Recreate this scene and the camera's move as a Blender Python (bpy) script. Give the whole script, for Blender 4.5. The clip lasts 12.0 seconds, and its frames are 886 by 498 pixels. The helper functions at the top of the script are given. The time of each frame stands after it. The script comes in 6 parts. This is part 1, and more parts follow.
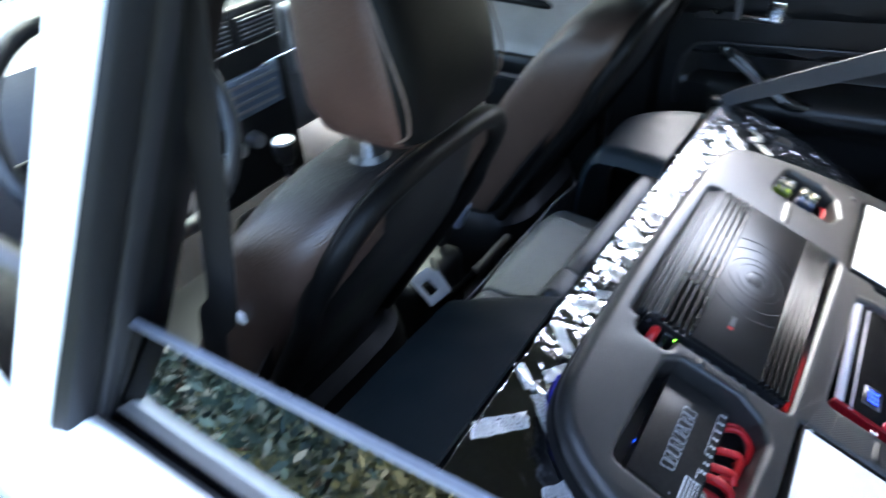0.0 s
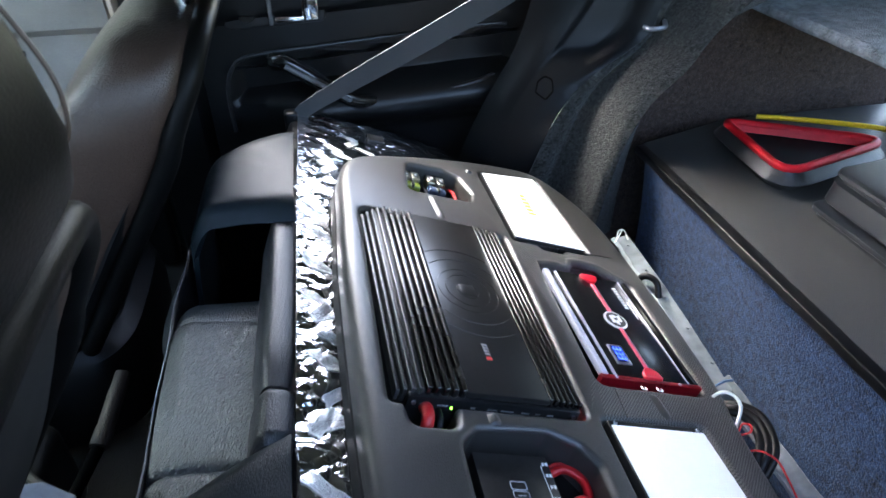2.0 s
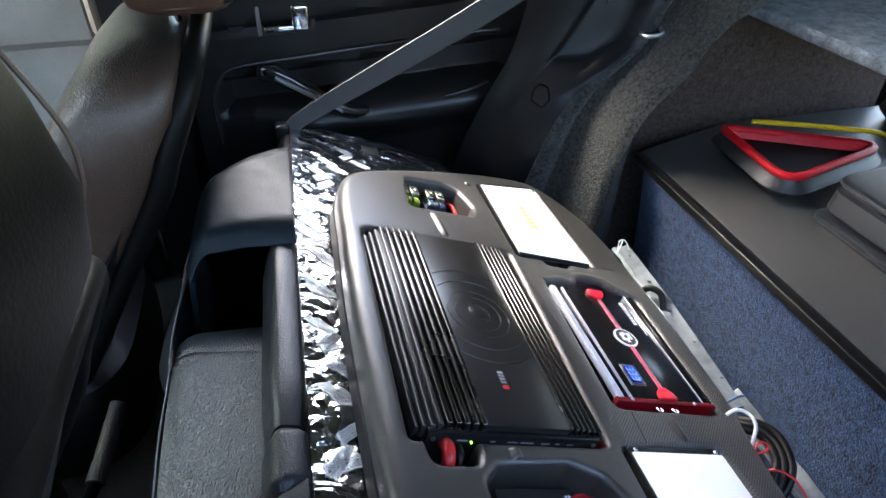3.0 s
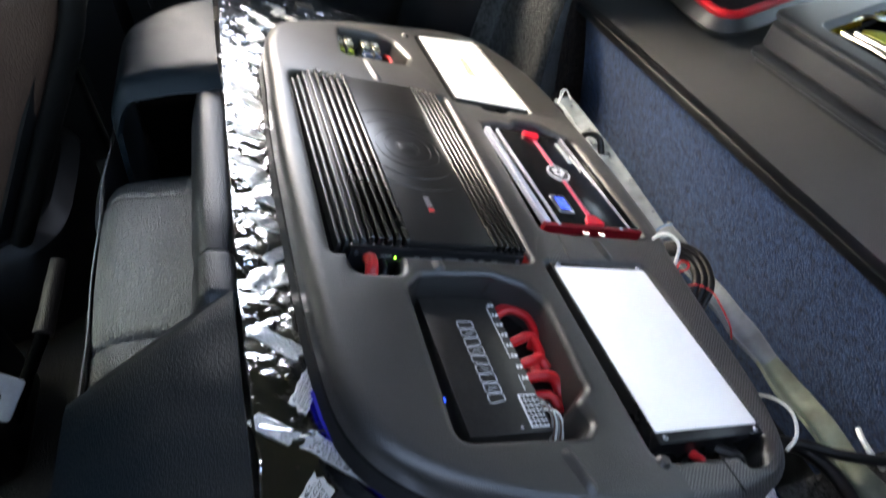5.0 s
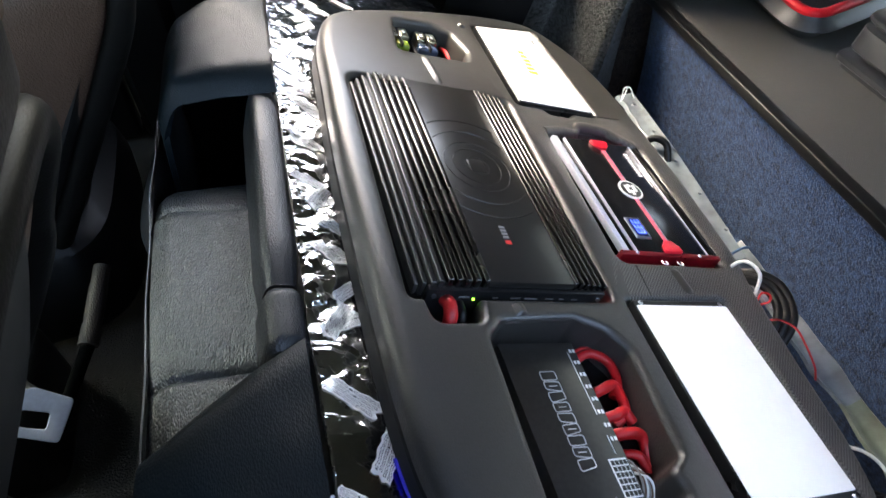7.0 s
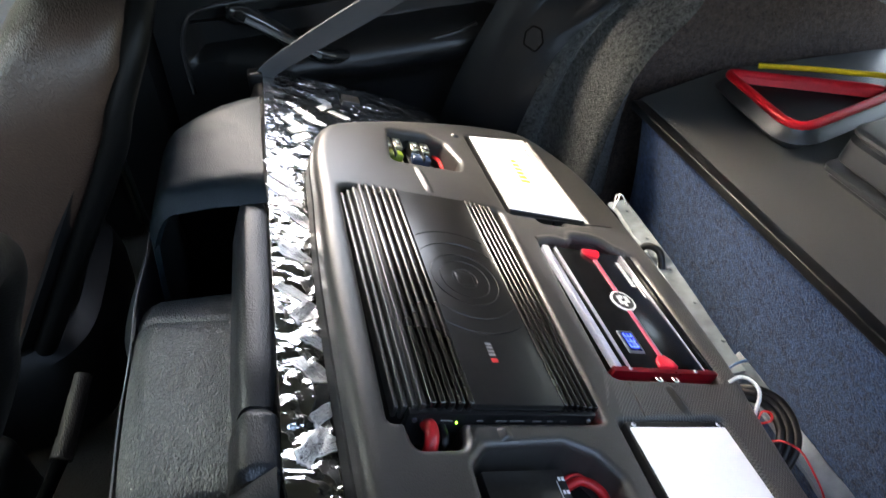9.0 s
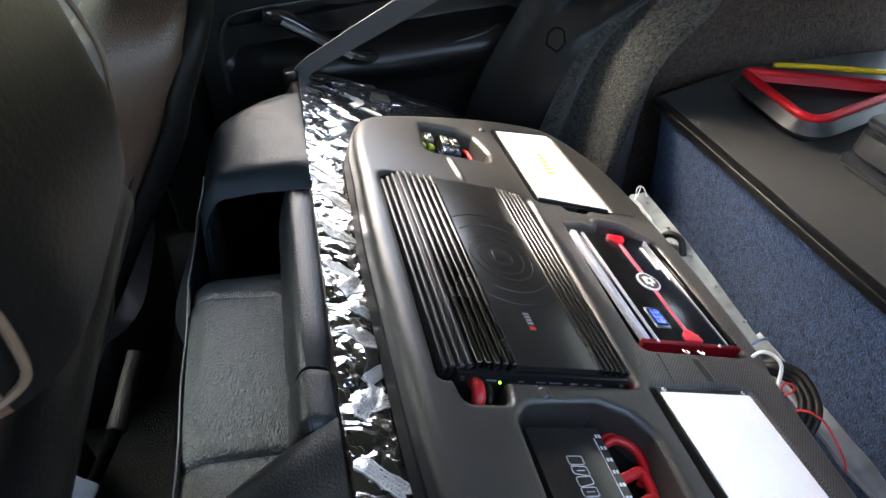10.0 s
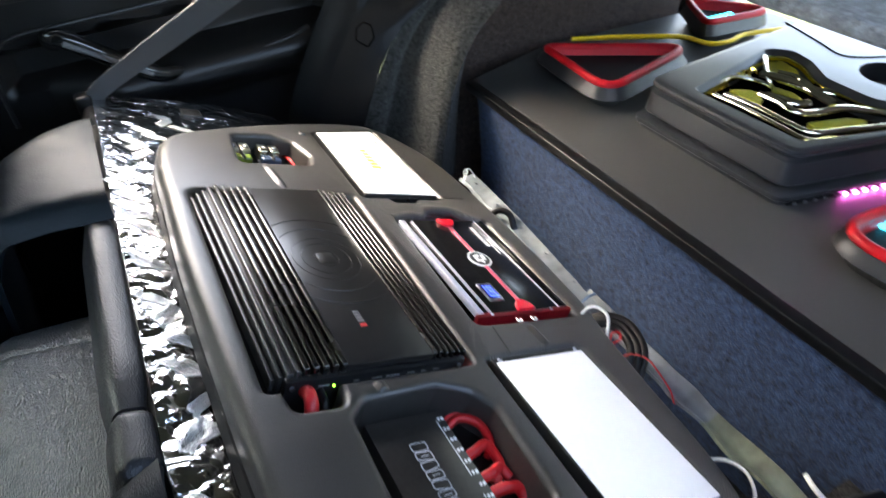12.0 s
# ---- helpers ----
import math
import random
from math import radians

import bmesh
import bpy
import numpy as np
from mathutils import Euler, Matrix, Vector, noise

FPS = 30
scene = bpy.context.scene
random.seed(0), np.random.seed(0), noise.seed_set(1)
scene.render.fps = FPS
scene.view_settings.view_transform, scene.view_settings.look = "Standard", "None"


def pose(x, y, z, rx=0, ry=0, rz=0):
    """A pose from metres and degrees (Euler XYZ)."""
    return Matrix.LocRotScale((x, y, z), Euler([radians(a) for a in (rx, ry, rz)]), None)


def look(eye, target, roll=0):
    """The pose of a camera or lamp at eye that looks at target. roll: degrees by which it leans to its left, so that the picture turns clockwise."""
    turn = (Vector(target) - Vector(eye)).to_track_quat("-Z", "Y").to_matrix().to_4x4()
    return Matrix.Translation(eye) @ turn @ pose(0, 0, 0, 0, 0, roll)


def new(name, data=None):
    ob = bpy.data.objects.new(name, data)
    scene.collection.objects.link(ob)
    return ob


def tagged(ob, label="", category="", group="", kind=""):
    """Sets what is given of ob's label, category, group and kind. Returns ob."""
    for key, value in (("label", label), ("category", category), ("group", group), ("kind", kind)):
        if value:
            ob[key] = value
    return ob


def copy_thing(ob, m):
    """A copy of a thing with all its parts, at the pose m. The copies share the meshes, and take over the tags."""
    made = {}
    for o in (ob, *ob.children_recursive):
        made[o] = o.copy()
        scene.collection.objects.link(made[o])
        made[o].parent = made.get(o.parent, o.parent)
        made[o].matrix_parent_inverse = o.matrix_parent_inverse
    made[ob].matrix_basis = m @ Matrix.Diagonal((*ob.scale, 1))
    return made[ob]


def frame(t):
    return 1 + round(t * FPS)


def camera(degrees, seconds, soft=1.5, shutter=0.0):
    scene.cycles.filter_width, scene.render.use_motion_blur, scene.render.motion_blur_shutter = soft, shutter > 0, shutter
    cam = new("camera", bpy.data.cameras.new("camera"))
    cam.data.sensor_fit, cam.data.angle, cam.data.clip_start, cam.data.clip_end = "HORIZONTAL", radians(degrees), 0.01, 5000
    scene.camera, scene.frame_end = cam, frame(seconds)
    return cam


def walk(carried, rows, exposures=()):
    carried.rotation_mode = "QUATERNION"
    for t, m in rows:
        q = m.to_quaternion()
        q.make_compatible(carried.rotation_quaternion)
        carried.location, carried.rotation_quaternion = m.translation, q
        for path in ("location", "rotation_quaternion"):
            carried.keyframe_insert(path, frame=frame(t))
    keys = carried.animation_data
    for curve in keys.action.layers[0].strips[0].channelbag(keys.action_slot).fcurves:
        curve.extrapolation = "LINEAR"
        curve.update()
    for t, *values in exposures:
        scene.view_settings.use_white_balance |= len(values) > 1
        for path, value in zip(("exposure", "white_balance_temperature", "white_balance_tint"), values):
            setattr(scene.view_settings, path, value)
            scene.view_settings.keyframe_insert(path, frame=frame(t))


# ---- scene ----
cam = camera(69.2, 12.0, shutter=0.5)
PATH = [
    (0, (-0.0811, -0.6940, 1.3463), (-0.5440, -0.0420, 0.7458), -3.77),
    (0.5, (-0.1500, -0.6030, 1.3427), (-0.4132, 0.1563, 0.7477), -4.16),
    (1, (-0.2425, -0.5440, 1.2915), (-0.2746, 0.2606, 0.6985), -1.52),
    (1.5, (-0.3059, -0.4900, 1.2601), (-0.2012, 0.3107, 0.6703), -0.86),
    (2, (-0.2925, -0.4440, 1.2197), (-0.1261, 0.3549, 0.6417), -0.37),
    (2.5, (-0.3245, -0.4040, 1.2201), (-0.1257, 0.3889, 0.6442), 0.06),
    (2.7, (-0.3253, -0.3960, 1.2376), (-0.1317, 0.3914, 0.6524), -0.32),
    (4.3, (-0.2716, -0.4240, 1.1988), (-0.0371, 0.3589, 0.6225), 0.14),
    (4.5, (-0.2704, -0.4460, 1.1908), (-0.0417, 0.3250, 0.5964), -0.75),
    (5, (-0.2822, -0.4730, 1.1686), (-0.0747, 0.2123, 0.4705), -0.74),
    (5.5, (-0.2944, -0.4670, 1.1561), (-0.0947, 0.1644, 0.4069), -0.54),
    (6, (-0.3109, -0.4370, 1.1635), (-0.1118, 0.1910, 0.4112), 0.07),
    (6.5, (-0.3263, -0.3970, 1.1791), (-0.1317, 0.2350, 0.4290), 0.52),
    (7, (-0.3241, -0.3590, 1.1932), (-0.1455, 0.2833, 0.4479), -0.05),
    (8.8, (-0.2892, -0.3380, 1.2173), (-0.1088, 0.3835, 0.5488), -1.00),
    (9, (-0.2947, -0.3370, 1.2055), (-0.0994, 0.4005, 0.5591), -0.18),
    (9.5, (-0.3144, -0.3770, 1.2045), (-0.1281, 0.3750, 0.5722), -0.90),
    (10, (-0.3480, -0.3890, 1.2035), (-0.1605, 0.3641, 0.5728), -0.75),
    (10.5, (-0.3571, -0.4020, 1.2048), (-0.1711, 0.3484, 0.5706), -0.73),
    (11, (-0.3165, -0.4130, 1.2074), (-0.1321, 0.3379, 0.5733), -0.85),
    (11.5, (-0.2778, -0.4060, 1.2162), (-0.0100, 0.3228, 0.5860), -2.03),
    (11.7, (-0.2631, -0.3970, 1.1902), (0.0493, 0.3235, 0.5711), -1.81),
    (12, (-0.2890, -0.4080, 1.1926), (0.0797, 0.2740, 0.5610), -0.87),
]
walk(cam, [(t, look(eye, target, roll)) for t, eye, target, roll in PATH], [(0.0, 4.6, 5970, 8), (0.5, 4.85, 5870, 8), (1.0, 4.42, 5870, 8), (2.0, 4.52, 6070, 8), (2.7, 4.52, 6370, 8), (4.5, 4.57, 6820, 8), (5.5, 4.42, 7170, 8), (7.0, 4.57, 7170, 8), (9.5, 4.47, 7170, 8), (10.5, 4.52, 7170, 8), (11.0, 4.62, 7120, 8), (12.0, 4.52, 7070, 8)])

# ---- world, sun, exposure ----
world = bpy.data.worlds.new("daylight")
scene.world = world
world.use_nodes = True
wn = world.node_tree.nodes
sky = wn.new("ShaderNodeTexSky")
sky.sky_type, sky.sun_disc = "NISHITA", False
SUN_UP, SUN_TURN = radians(50), radians(-30)
sky.sun_elevation, sky.sun_rotation, sky.dust_density = SUN_UP, SUN_TURN, 5.0
wn["Background"].inputs["Strength"].default_value = 0.15
world.node_tree.links.new(sky.outputs[0], wn["Background"].inputs[0])
sun = new("sun", bpy.data.lights.new("sun", "SUN"))
sun.data.energy, sun.data.angle, sun.data.color = 0.5, radians(30), (0.89, 0.97, 1.0)
sun.matrix_world = look((math.sin(SUN_TURN) * math.cos(SUN_UP) * 9, math.cos(SUN_TURN) * math.cos(SUN_UP) * 9, math.sin(SUN_UP) * 9), (0, 0, 0))


# ---- materials ----
def material(name, color, rough=0.5, metal=0.0, grain=0.0, size=300.0, depth=0.0005, vary=0.25, patch=6.0, kind="noise", coat=0.0, sheen=0.0, fleck=0.35, spec=0.5):
    """A procedural surface: a base colour that varies at two scales, and a fine relief of the given kind and size."""
    m = bpy.data.materials.new(name)
    m.use_nodes = True
    n, l = m.node_tree.nodes, m.node_tree.links
    b = n["Principled BSDF"]
    b.inputs["Metallic"].default_value = metal
    b.inputs["Coat Weight"].default_value = coat
    b.inputs["Sheen Weight"].default_value = sheen
    co = n.new("ShaderNodeTexCoord")
    big = n.new("ShaderNodeTexNoise")
    big.inputs["Scale"].default_value, big.inputs["Detail"].default_value = patch, 5
    l.new(co.outputs["Object"], big.inputs["Vector"])
    fine = n.new("ShaderNodeTexNoise")
    fine.inputs["Scale"].default_value, fine.inputs["Detail"].default_value = size * 0.5, 3
    l.new(co.outputs["Object"], fine.inputs["Vector"])
    add = n.new("ShaderNodeMath")
    add.operation = "MULTIPLY_ADD"
    l.new(fine.outputs["Fac"], add.inputs[0])
    add.inputs[1].default_value = fleck
    l.new(big.outputs["Fac"], add.inputs[2])
    ramp = n.new("ShaderNodeValToRGB")
    ramp.color_ramp.elements[0].position, ramp.color_ramp.elements[1].position = 0.5 + 0.5 * fleck - 0.20 * (1 + 0.5 * fleck), 0.5 + 0.5 * fleck + 0.20 * (1 + 0.5 * fleck)
    b.inputs["Specular IOR Level"].default_value = spec
    ramp.color_ramp.elements[0].color = (*[c * (1 - vary) for c in color], 1)
    ramp.color_ramp.elements[1].color = (*[min(1, c * (1 + vary)) for c in color], 1)
    l.new(add.outputs[0], ramp.inputs[0])
    if kind == "carpet":
        # felted fibres: clumps with finer threads on them
        add.inputs[1].default_value = 0.55
        big.inputs["Scale"].default_value, big.inputs["Roughness"].default_value, big.inputs["Detail"].default_value = patch, 0.75, 8
        fine.inputs["Scale"].default_value, fine.inputs["Roughness"].default_value, fine.inputs["Detail"].default_value = size, 0.8, 6
        ramp.color_ramp.elements[0].position, ramp.color_ramp.elements[1].position = 0.62, 0.93
    if kind == "weave":
        chk = n.new("ShaderNodeTexChecker")
        chk.inputs["Scale"].default_value = size
        l.new(co.outputs["Object"], chk.inputs["Vector"])
        l.new(chk.outputs["Fac"], ramp.inputs[0])
    l.new(ramp.outputs[0], b.inputs["Base Color"])
    rr = n.new("ShaderNodeMapRange")
    rr.inputs["To Min"].default_value, rr.inputs["To Max"].default_value = max(0.02, rough - 0.08), min(1, rough + 0.1)
    l.new(big.outputs["Fac"], rr.inputs["Value"])
    l.new(rr.outputs[0], b.inputs["Roughness"])
    if grain:
        if kind == "leather":
            # pebbles drawn out across the hide, bent by a slow warp
            warp, mp = n.new("ShaderNodeTexNoise"), n.new("ShaderNodeMapping")
            warp.inputs["Scale"].default_value, warp.inputs["Detail"].default_value = size * 0.12, 2
            l.new(co.outputs["Object"], warp.inputs["Vector"])
            bend = n.new("ShaderNodeVectorMath")
            bend.operation, bend.inputs[1].default_value = "MULTIPLY_ADD", (1.3 / size, 1.3 / size, 1.3 / size)
            l.new(warp.outputs["Color"], bend.inputs[0])
            l.new(co.outputs["Object"], bend.inputs[2])
            mp.inputs["Scale"].default_value = (1.25, 0.55, 0.8)
            l.new(bend.outputs[0], mp.inputs["Vector"])
            t = n.new("ShaderNodeTexVoronoi")
            t.feature = "SMOOTH_F1"
            t.inputs["Smoothness"].default_value, t.inputs["Randomness"].default_value = 0.25, 0.85
            out = t.outputs["Distance"]
            l.new(mp.outputs[0], t.inputs["Vector"])
        elif kind == "weave":
            t = n.new("ShaderNodeTexChecker")
            out = t.outputs["Fac"]
            l.new(co.outputs["Object"], t.inputs["Vector"])
        else:
            t = n.new("ShaderNodeTexNoise")
            t.inputs["Detail"].default_value = 4
            out = t.outputs["Fac"]
            l.new(co.outputs["Object"], t.inputs["Vector"])
        t.inputs["Scale"].default_value = size
        bump = n.new("ShaderNodeBump")
        bump.invert = kind == "leather"
        bump.inputs["Strength"].default_value, bump.inputs["Distance"].default_value = grain, depth
        l.new(out, bump.inputs["Height"])
        l.new(bump.outputs[0], b.inputs["Normal"])
    return m


def glow(name, color, strength):
    m = bpy.data.materials.new(name)
    m.use_nodes = True
    b = m.node_tree.nodes["Principled BSDF"]
    b.inputs["Base Color"].default_value = (0.02, 0.02, 0.02, 1)
    b.inputs["Emission Color"].default_value, b.inputs["Emission Strength"].default_value = (*color, 1), strength
    return m


def crumpled(name, color, amount, rough):
    """Shiny metal foil with slanting creases at two scales."""
    m = bpy.data.materials.new(name)
    m.use_nodes = True
    n, l = m.node_tree.nodes, m.node_tree.links
    b = n["Principled BSDF"]
    b.inputs["Base Color"].default_value, b.inputs["Metallic"].default_value = (*color, 1), 1.0
    co, mp = n.new("ShaderNodeTexCoord"), n.new("ShaderNodeMapping")
    mp.inputs["Rotation"].default_value, mp.inputs["Scale"].default_value = (0, 0, 0.75), (1.0, 1.6, 1.0)
    l.new(co.outputs["Object"], mp.inputs["Vector"])
    last = None
    for scale, dist in ((26, 0.0068), (85, 0.0017)):
        t = n.new("ShaderNodeTexNoise")
        t.noise_type = "RIDGED_MULTIFRACTAL"
        t.inputs["Detail"].default_value, t.inputs["Distortion"].default_value, t.inputs["Scale"].default_value = 1.5, 0.8, scale
        l.new(mp.outputs[0], t.inputs["Vector"])
        bump = n.new("ShaderNodeBump")
        bump.inputs["Strength"].default_value, bump.inputs["Distance"].default_value = amount, dist
        l.new(t.outputs["Fac"], bump.inputs["Height"])
        if last:
            l.new(last.outputs[0], bump.inputs["Normal"])
        last = bump
    l.new(last.outputs[0], b.inputs["Normal"])
    dull = n.new("ShaderNodeTexNoise")
    dull.inputs["Scale"].default_value, dull.inputs["Detail"].default_value = 26, 4
    l.new(mp.outputs[0], dull.inputs["Vector"])
    rr = n.new("ShaderNodeMapRange")
    rr.inputs["To Min"].default_value, rr.inputs["To Max"].default_value = rough * 0.5, rough * 1.5
    l.new(dull.outputs["Fac"], rr.inputs["Value"])
    l.new(rr.outputs[0], b.inputs["Roughness"])
    return m


LEATHER = material("black_leather", (0.0078, 0.0090, 0.0115), 0.40, grain=0.8, size=520, depth=0.0007, kind="leather", spec=0.5)
LEATHER_FLAP = material("smooth_black_leather", (0.0052, 0.0090, 0.0115), 0.44, grain=0.7, size=560, depth=0.0005, kind="leather", spec=0.22)
LEATHER_SEAT = material("grained_black_leather", (0.0078, 0.0118, 0.0180), 0.34, grain=1.0, size=440, depth=0.0016, kind="leather", spec=0.75)
LEATHER_BROWN = material("worn_brown_leather", (0.046, 0.024, 0.017), 0.42, grain=0.8, size=420, depth=0.0006, kind="leather", spec=0.24)
LEATHER_SIDE = material("brown_leather_black_top", (0.050, 0.030, 0.021), 0.38, grain=0.9, size=420, depth=0.0007, kind="leather", spec=0.38)


def fade_to_black(m, low, high):
    """Blends the leather's own colour into near-black towards the top of its thing."""
    n, l = m.node_tree.nodes, m.node_tree.links
    b = n["Principled BSDF"]
    xyz, rng, mix, co = n.new("ShaderNodeSeparateXYZ"), n.new("ShaderNodeMapRange"), n.new("ShaderNodeMix"), n.new("ShaderNodeTexCoord")
    l.new(co.outputs["Object"], xyz.inputs[0])
    rng.inputs["From Min"].default_value, rng.inputs["From Max"].default_value = low, high
    l.new(xyz.outputs["Z"], rng.inputs["Value"])
    mix.data_type = "RGBA"
    l.new(rng.outputs[0], mix.inputs["Factor"])
    l.new(b.inputs["Base Color"].links[0].from_socket, mix.inputs[6])
    mix.inputs[7].default_value = (0.008, 0.008, 0.008, 1)
    l.new(mix.outputs[2], b.inputs["Base Color"])


fade_to_black(LEATHER_SIDE, 0.945, 0.995)
VINYL = material("board_vinyl", (0.0255, 0.0243, 0.0230), 0.38, grain=0.5, size=700, depth=0.0004, kind="leather", spec=0.65)
CARBON = material("carbon_vinyl", (0.056, 0.054, 0.052), 0.42, grain=1.0, size=440, depth=0.0012, kind="weave", vary=0.72)
FOIL = crumpled("butyl_foil", (0.66, 0.67, 0.69), 0.70, 0.14)
# smoother foil, also darkened: dark reflections put into its base colour
FOIL_SMOOTH_SHADED = crumpled("smoothed_shaded_foil", (0.36, 0.37, 0.38), 0.32, 0.10)
INK_GREY = material("grey_ink", (0.05, 0.05, 0.052), 0.5)
LABEL = material("foil_print", (0.88, 0.85, 0.80), 0.28, metal=0.3, grain=0.9, size=90, depth=0.004)
# near-black without any gloss: the darkness of deep gaps put into a colour
SHADE_BLACK = material("shade_black", (0.002, 0.002, 0.002), 1.0, spec=0.0)
INK = material("black_ink", (0.012, 0.012, 0.012), 0.5)
BLACK_METAL = material("black_anodised", (0.020, 0.020, 0.021), 0.28, metal=0.6, grain=0.05, size=500, depth=0.0003)
RIB = material("rib_metal", (0.090, 0.089, 0.088), 0.25, metal=1.0, grain=0.05, size=500, depth=0.0003)
GLOSS_BLACK = material("gloss_black", (0.006, 0.006, 0.0065), 0.20, spec=0.4, grain=0.03, size=200, depth=0.0002)
SILVER = material("silver_edge", (0.55, 0.56, 0.62), 0.3, metal=1.0)
WHITE = material("white_cover", (0.93, 0.92, 0.90), 0.35, vary=0.03)
RED = material("red_anodised", (0.20, 0.003, 0.008), 0.28, metal=0.3)
RED_BRIGHT = material("bright_red_plastic", (0.65, 0.012, 0.03), 0.3)
SILVER_FLAT = material("pale_silver_paint", (0.50, 0.50, 0.58), 0.35, metal=0.35, vary=0.05)
RED_CABLE = material("red_cable", (0.42, 0.005, 0.009), 0.45)
BLACK_CABLE = material("black_cable", (0.0045, 0.0045, 0.005), 0.40, spec=0.25)
WHITE_CABLE = material("white_cable", (0.65, 0.66, 0.62), 0.5)
YELLOW = material("yellow_cable", (0.90, 0.54, 0.005), 0.45)
PRINT_WHITE = material("white_print", (0.75, 0.75, 0.75), 0.5, vary=0.05)
PRINT_YELLOW = material("yellow_print", (0.75, 0.62, 0.02), 0.5, vary=0.05)
PRINT_RED = material("red_print", (0.5, 0.02, 0.02), 0.5, vary=0.05)
PLASTIC = material("black_plastic", (0.005, 0.005, 0.0053), 0.36, spec=0.26, grain=0.25, size=900, depth=0.0004)
PLASTIC_GREY = material("grey_plastic", (0.10, 0.10, 0.105), 0.5, grain=0.25, size=900, depth=0.0004)
CARPET_BLUE = material("blue_grey_carpet", (0.024, 0.046, 0.100), 0.95, grain=1.0, size=300, depth=0.003, kind="carpet", vary=0.72, patch=95, sheen=0.1, spec=0.1)
CARPET_GREY = material("grey_carpet", (0.032, 0.0325, 0.0305), 0.95, grain=1.0, size=300, depth=0.004, kind="carpet", vary=0.97, patch=140, sheen=0.1, spec=0.1)
CARPET_LIGHT = material("light_grey_carpet", (0.16, 0.178, 0.195), 0.95, grain=1.0, size=240, depth=0.005, kind="carpet", vary=0.5, patch=40, sheen=0.1, spec=0.1)
BOX_TOP = material("box_vinyl", (0.048, 0.0475, 0.045), 0.44, grain=0.6, size=500, depth=0.0005, kind="weave", vary=0.16, spec=0.32)
GOLD = material("gold_chrome", (0.80, 0.60, 0.12), 0.10, metal=1.0)
CHROME_WARM = material("pale_gold_chrome", (0.86, 0.80, 0.62), 0.08, metal=1.0, vary=0.06)
OLIVE = material("olive_mesh", (0.40, 0.38, 0.03), 0.5, metal=0.3, grain=0.8, size=600, depth=0.002, kind="weave")
MESH = material("black_mesh", (0.007, 0.007, 0.007), 0.6, spec=0.15, grain=1.0, size=500, depth=0.002, kind="weave")
STEEL = material("primed_steel", (0.145, 0.162, 0.172), 0.42, metal=0.1, vary=0.35, patch=30, grain=0.3, size=60, depth=0.003)
CHROME = material("chrome", (0.8, 0.8, 0.8), 0.1, metal=1.0)
PAINT = material("white_car_paint", (0.82, 0.82, 0.80), 0.2, vary=0.03, coat=0.6)
RUBBER = material("rubber_seal", (0.0055, 0.0055, 0.006), 0.6, spec=0.2)
BELT = material("seat_belt_webbing", (0.030, 0.033, 0.037), 0.6, grain=0.6, size=700, depth=0.0008, kind="weave", vary=0.1)
LINER = material("headliner", (0.05, 0.049, 0.047), 0.95, grain=0.4, size=500, depth=0.002)
DASH = material("dash_plastic", (0.13, 0.13, 0.134), 0.55, grain=0.4, size=500, depth=0.0008)
FABRIC = material("floor_carpet", (0.0042, 0.0042, 0.0046), 0.95, grain=1.0, size=300, depth=0.004)
GRASS = material("grass_ground", (0.055, 0.070, 0.026), 0.95, grain=1.0, size=30, depth=0.03, vary=0.5, patch=2)


# ---- helpers for meshes ----
def mesh_of(name, bm, mat, smooth=True):
    me = bpy.data.meshes.new(name)
    bmesh.ops.recalc_face_normals(bm, faces=bm.faces[:])
    bm.to_mesh(me)
    bm.free()
    if mat:
        me.materials.append(mat)
    if smooth:
        me.polygons.foreach_set("use_smooth", [True] * len(me.polygons))
        me.set_sharp_from_angle(angle=radians(38))
    return me


TINY_PRINT = ("print", "label_print", "lettering", "terminal_marks", "digits", "small_print", "badge_mark", "logo", "ring")


def part(name, bm, mat, parent=None, label="", smooth=True):
    ob = new(name, mesh_of(name, bm, mat, smooth))
    if name in TINY_PRINT:
        tagged(ob, kind="stuff")
    if parent:
        ob.parent = parent
    if label:
        tagged(ob, label)
    return ob


def thing(name, label, category, m=None, group="", kind=""):
    ob = new(name)
    ob.empty_display_size = 0.02
    if m is not None:
        ob.matrix_world = m
    return tagged(ob, label, category, group, kind)


def add_block(bm, lo, hi, bevel=0.0, seg=2, m=None):
    """A bevelled block between two corners."""
    made = bmesh.ops.create_cube(bm, size=1.0)
    vs = made["verts"]
    c = [(a + b) / 2 for a, b in zip(lo, hi)]
    s = [b - a for a, b in zip(lo, hi)]
    for v in vs:
        v.co = Vector((v.co.x * s[0] + c[0], v.co.y * s[1] + c[1], v.co.z * s[2] + c[2]))
    es = list({e for v in vs for e in v.link_edges})
    fs = set(f for v in vs for f in v.link_faces)
    if bevel:
        r = bmesh.ops.bevel(bm, geom=es, offset=bevel, segments=seg, profile=0.5, affect="EDGES")
        vs = list({v for f in r["faces"] for v in f.verts} | {v for v in vs if v.is_valid})
    if m is not None:
        bmesh.ops.transform(bm, matrix=m, verts=[v for v in vs if v.is_valid])
    return bm


def block(lo, hi, bevel=0.0, seg=2, m=None):
    return add_block(bmesh.new(), lo, hi, bevel, seg, m)


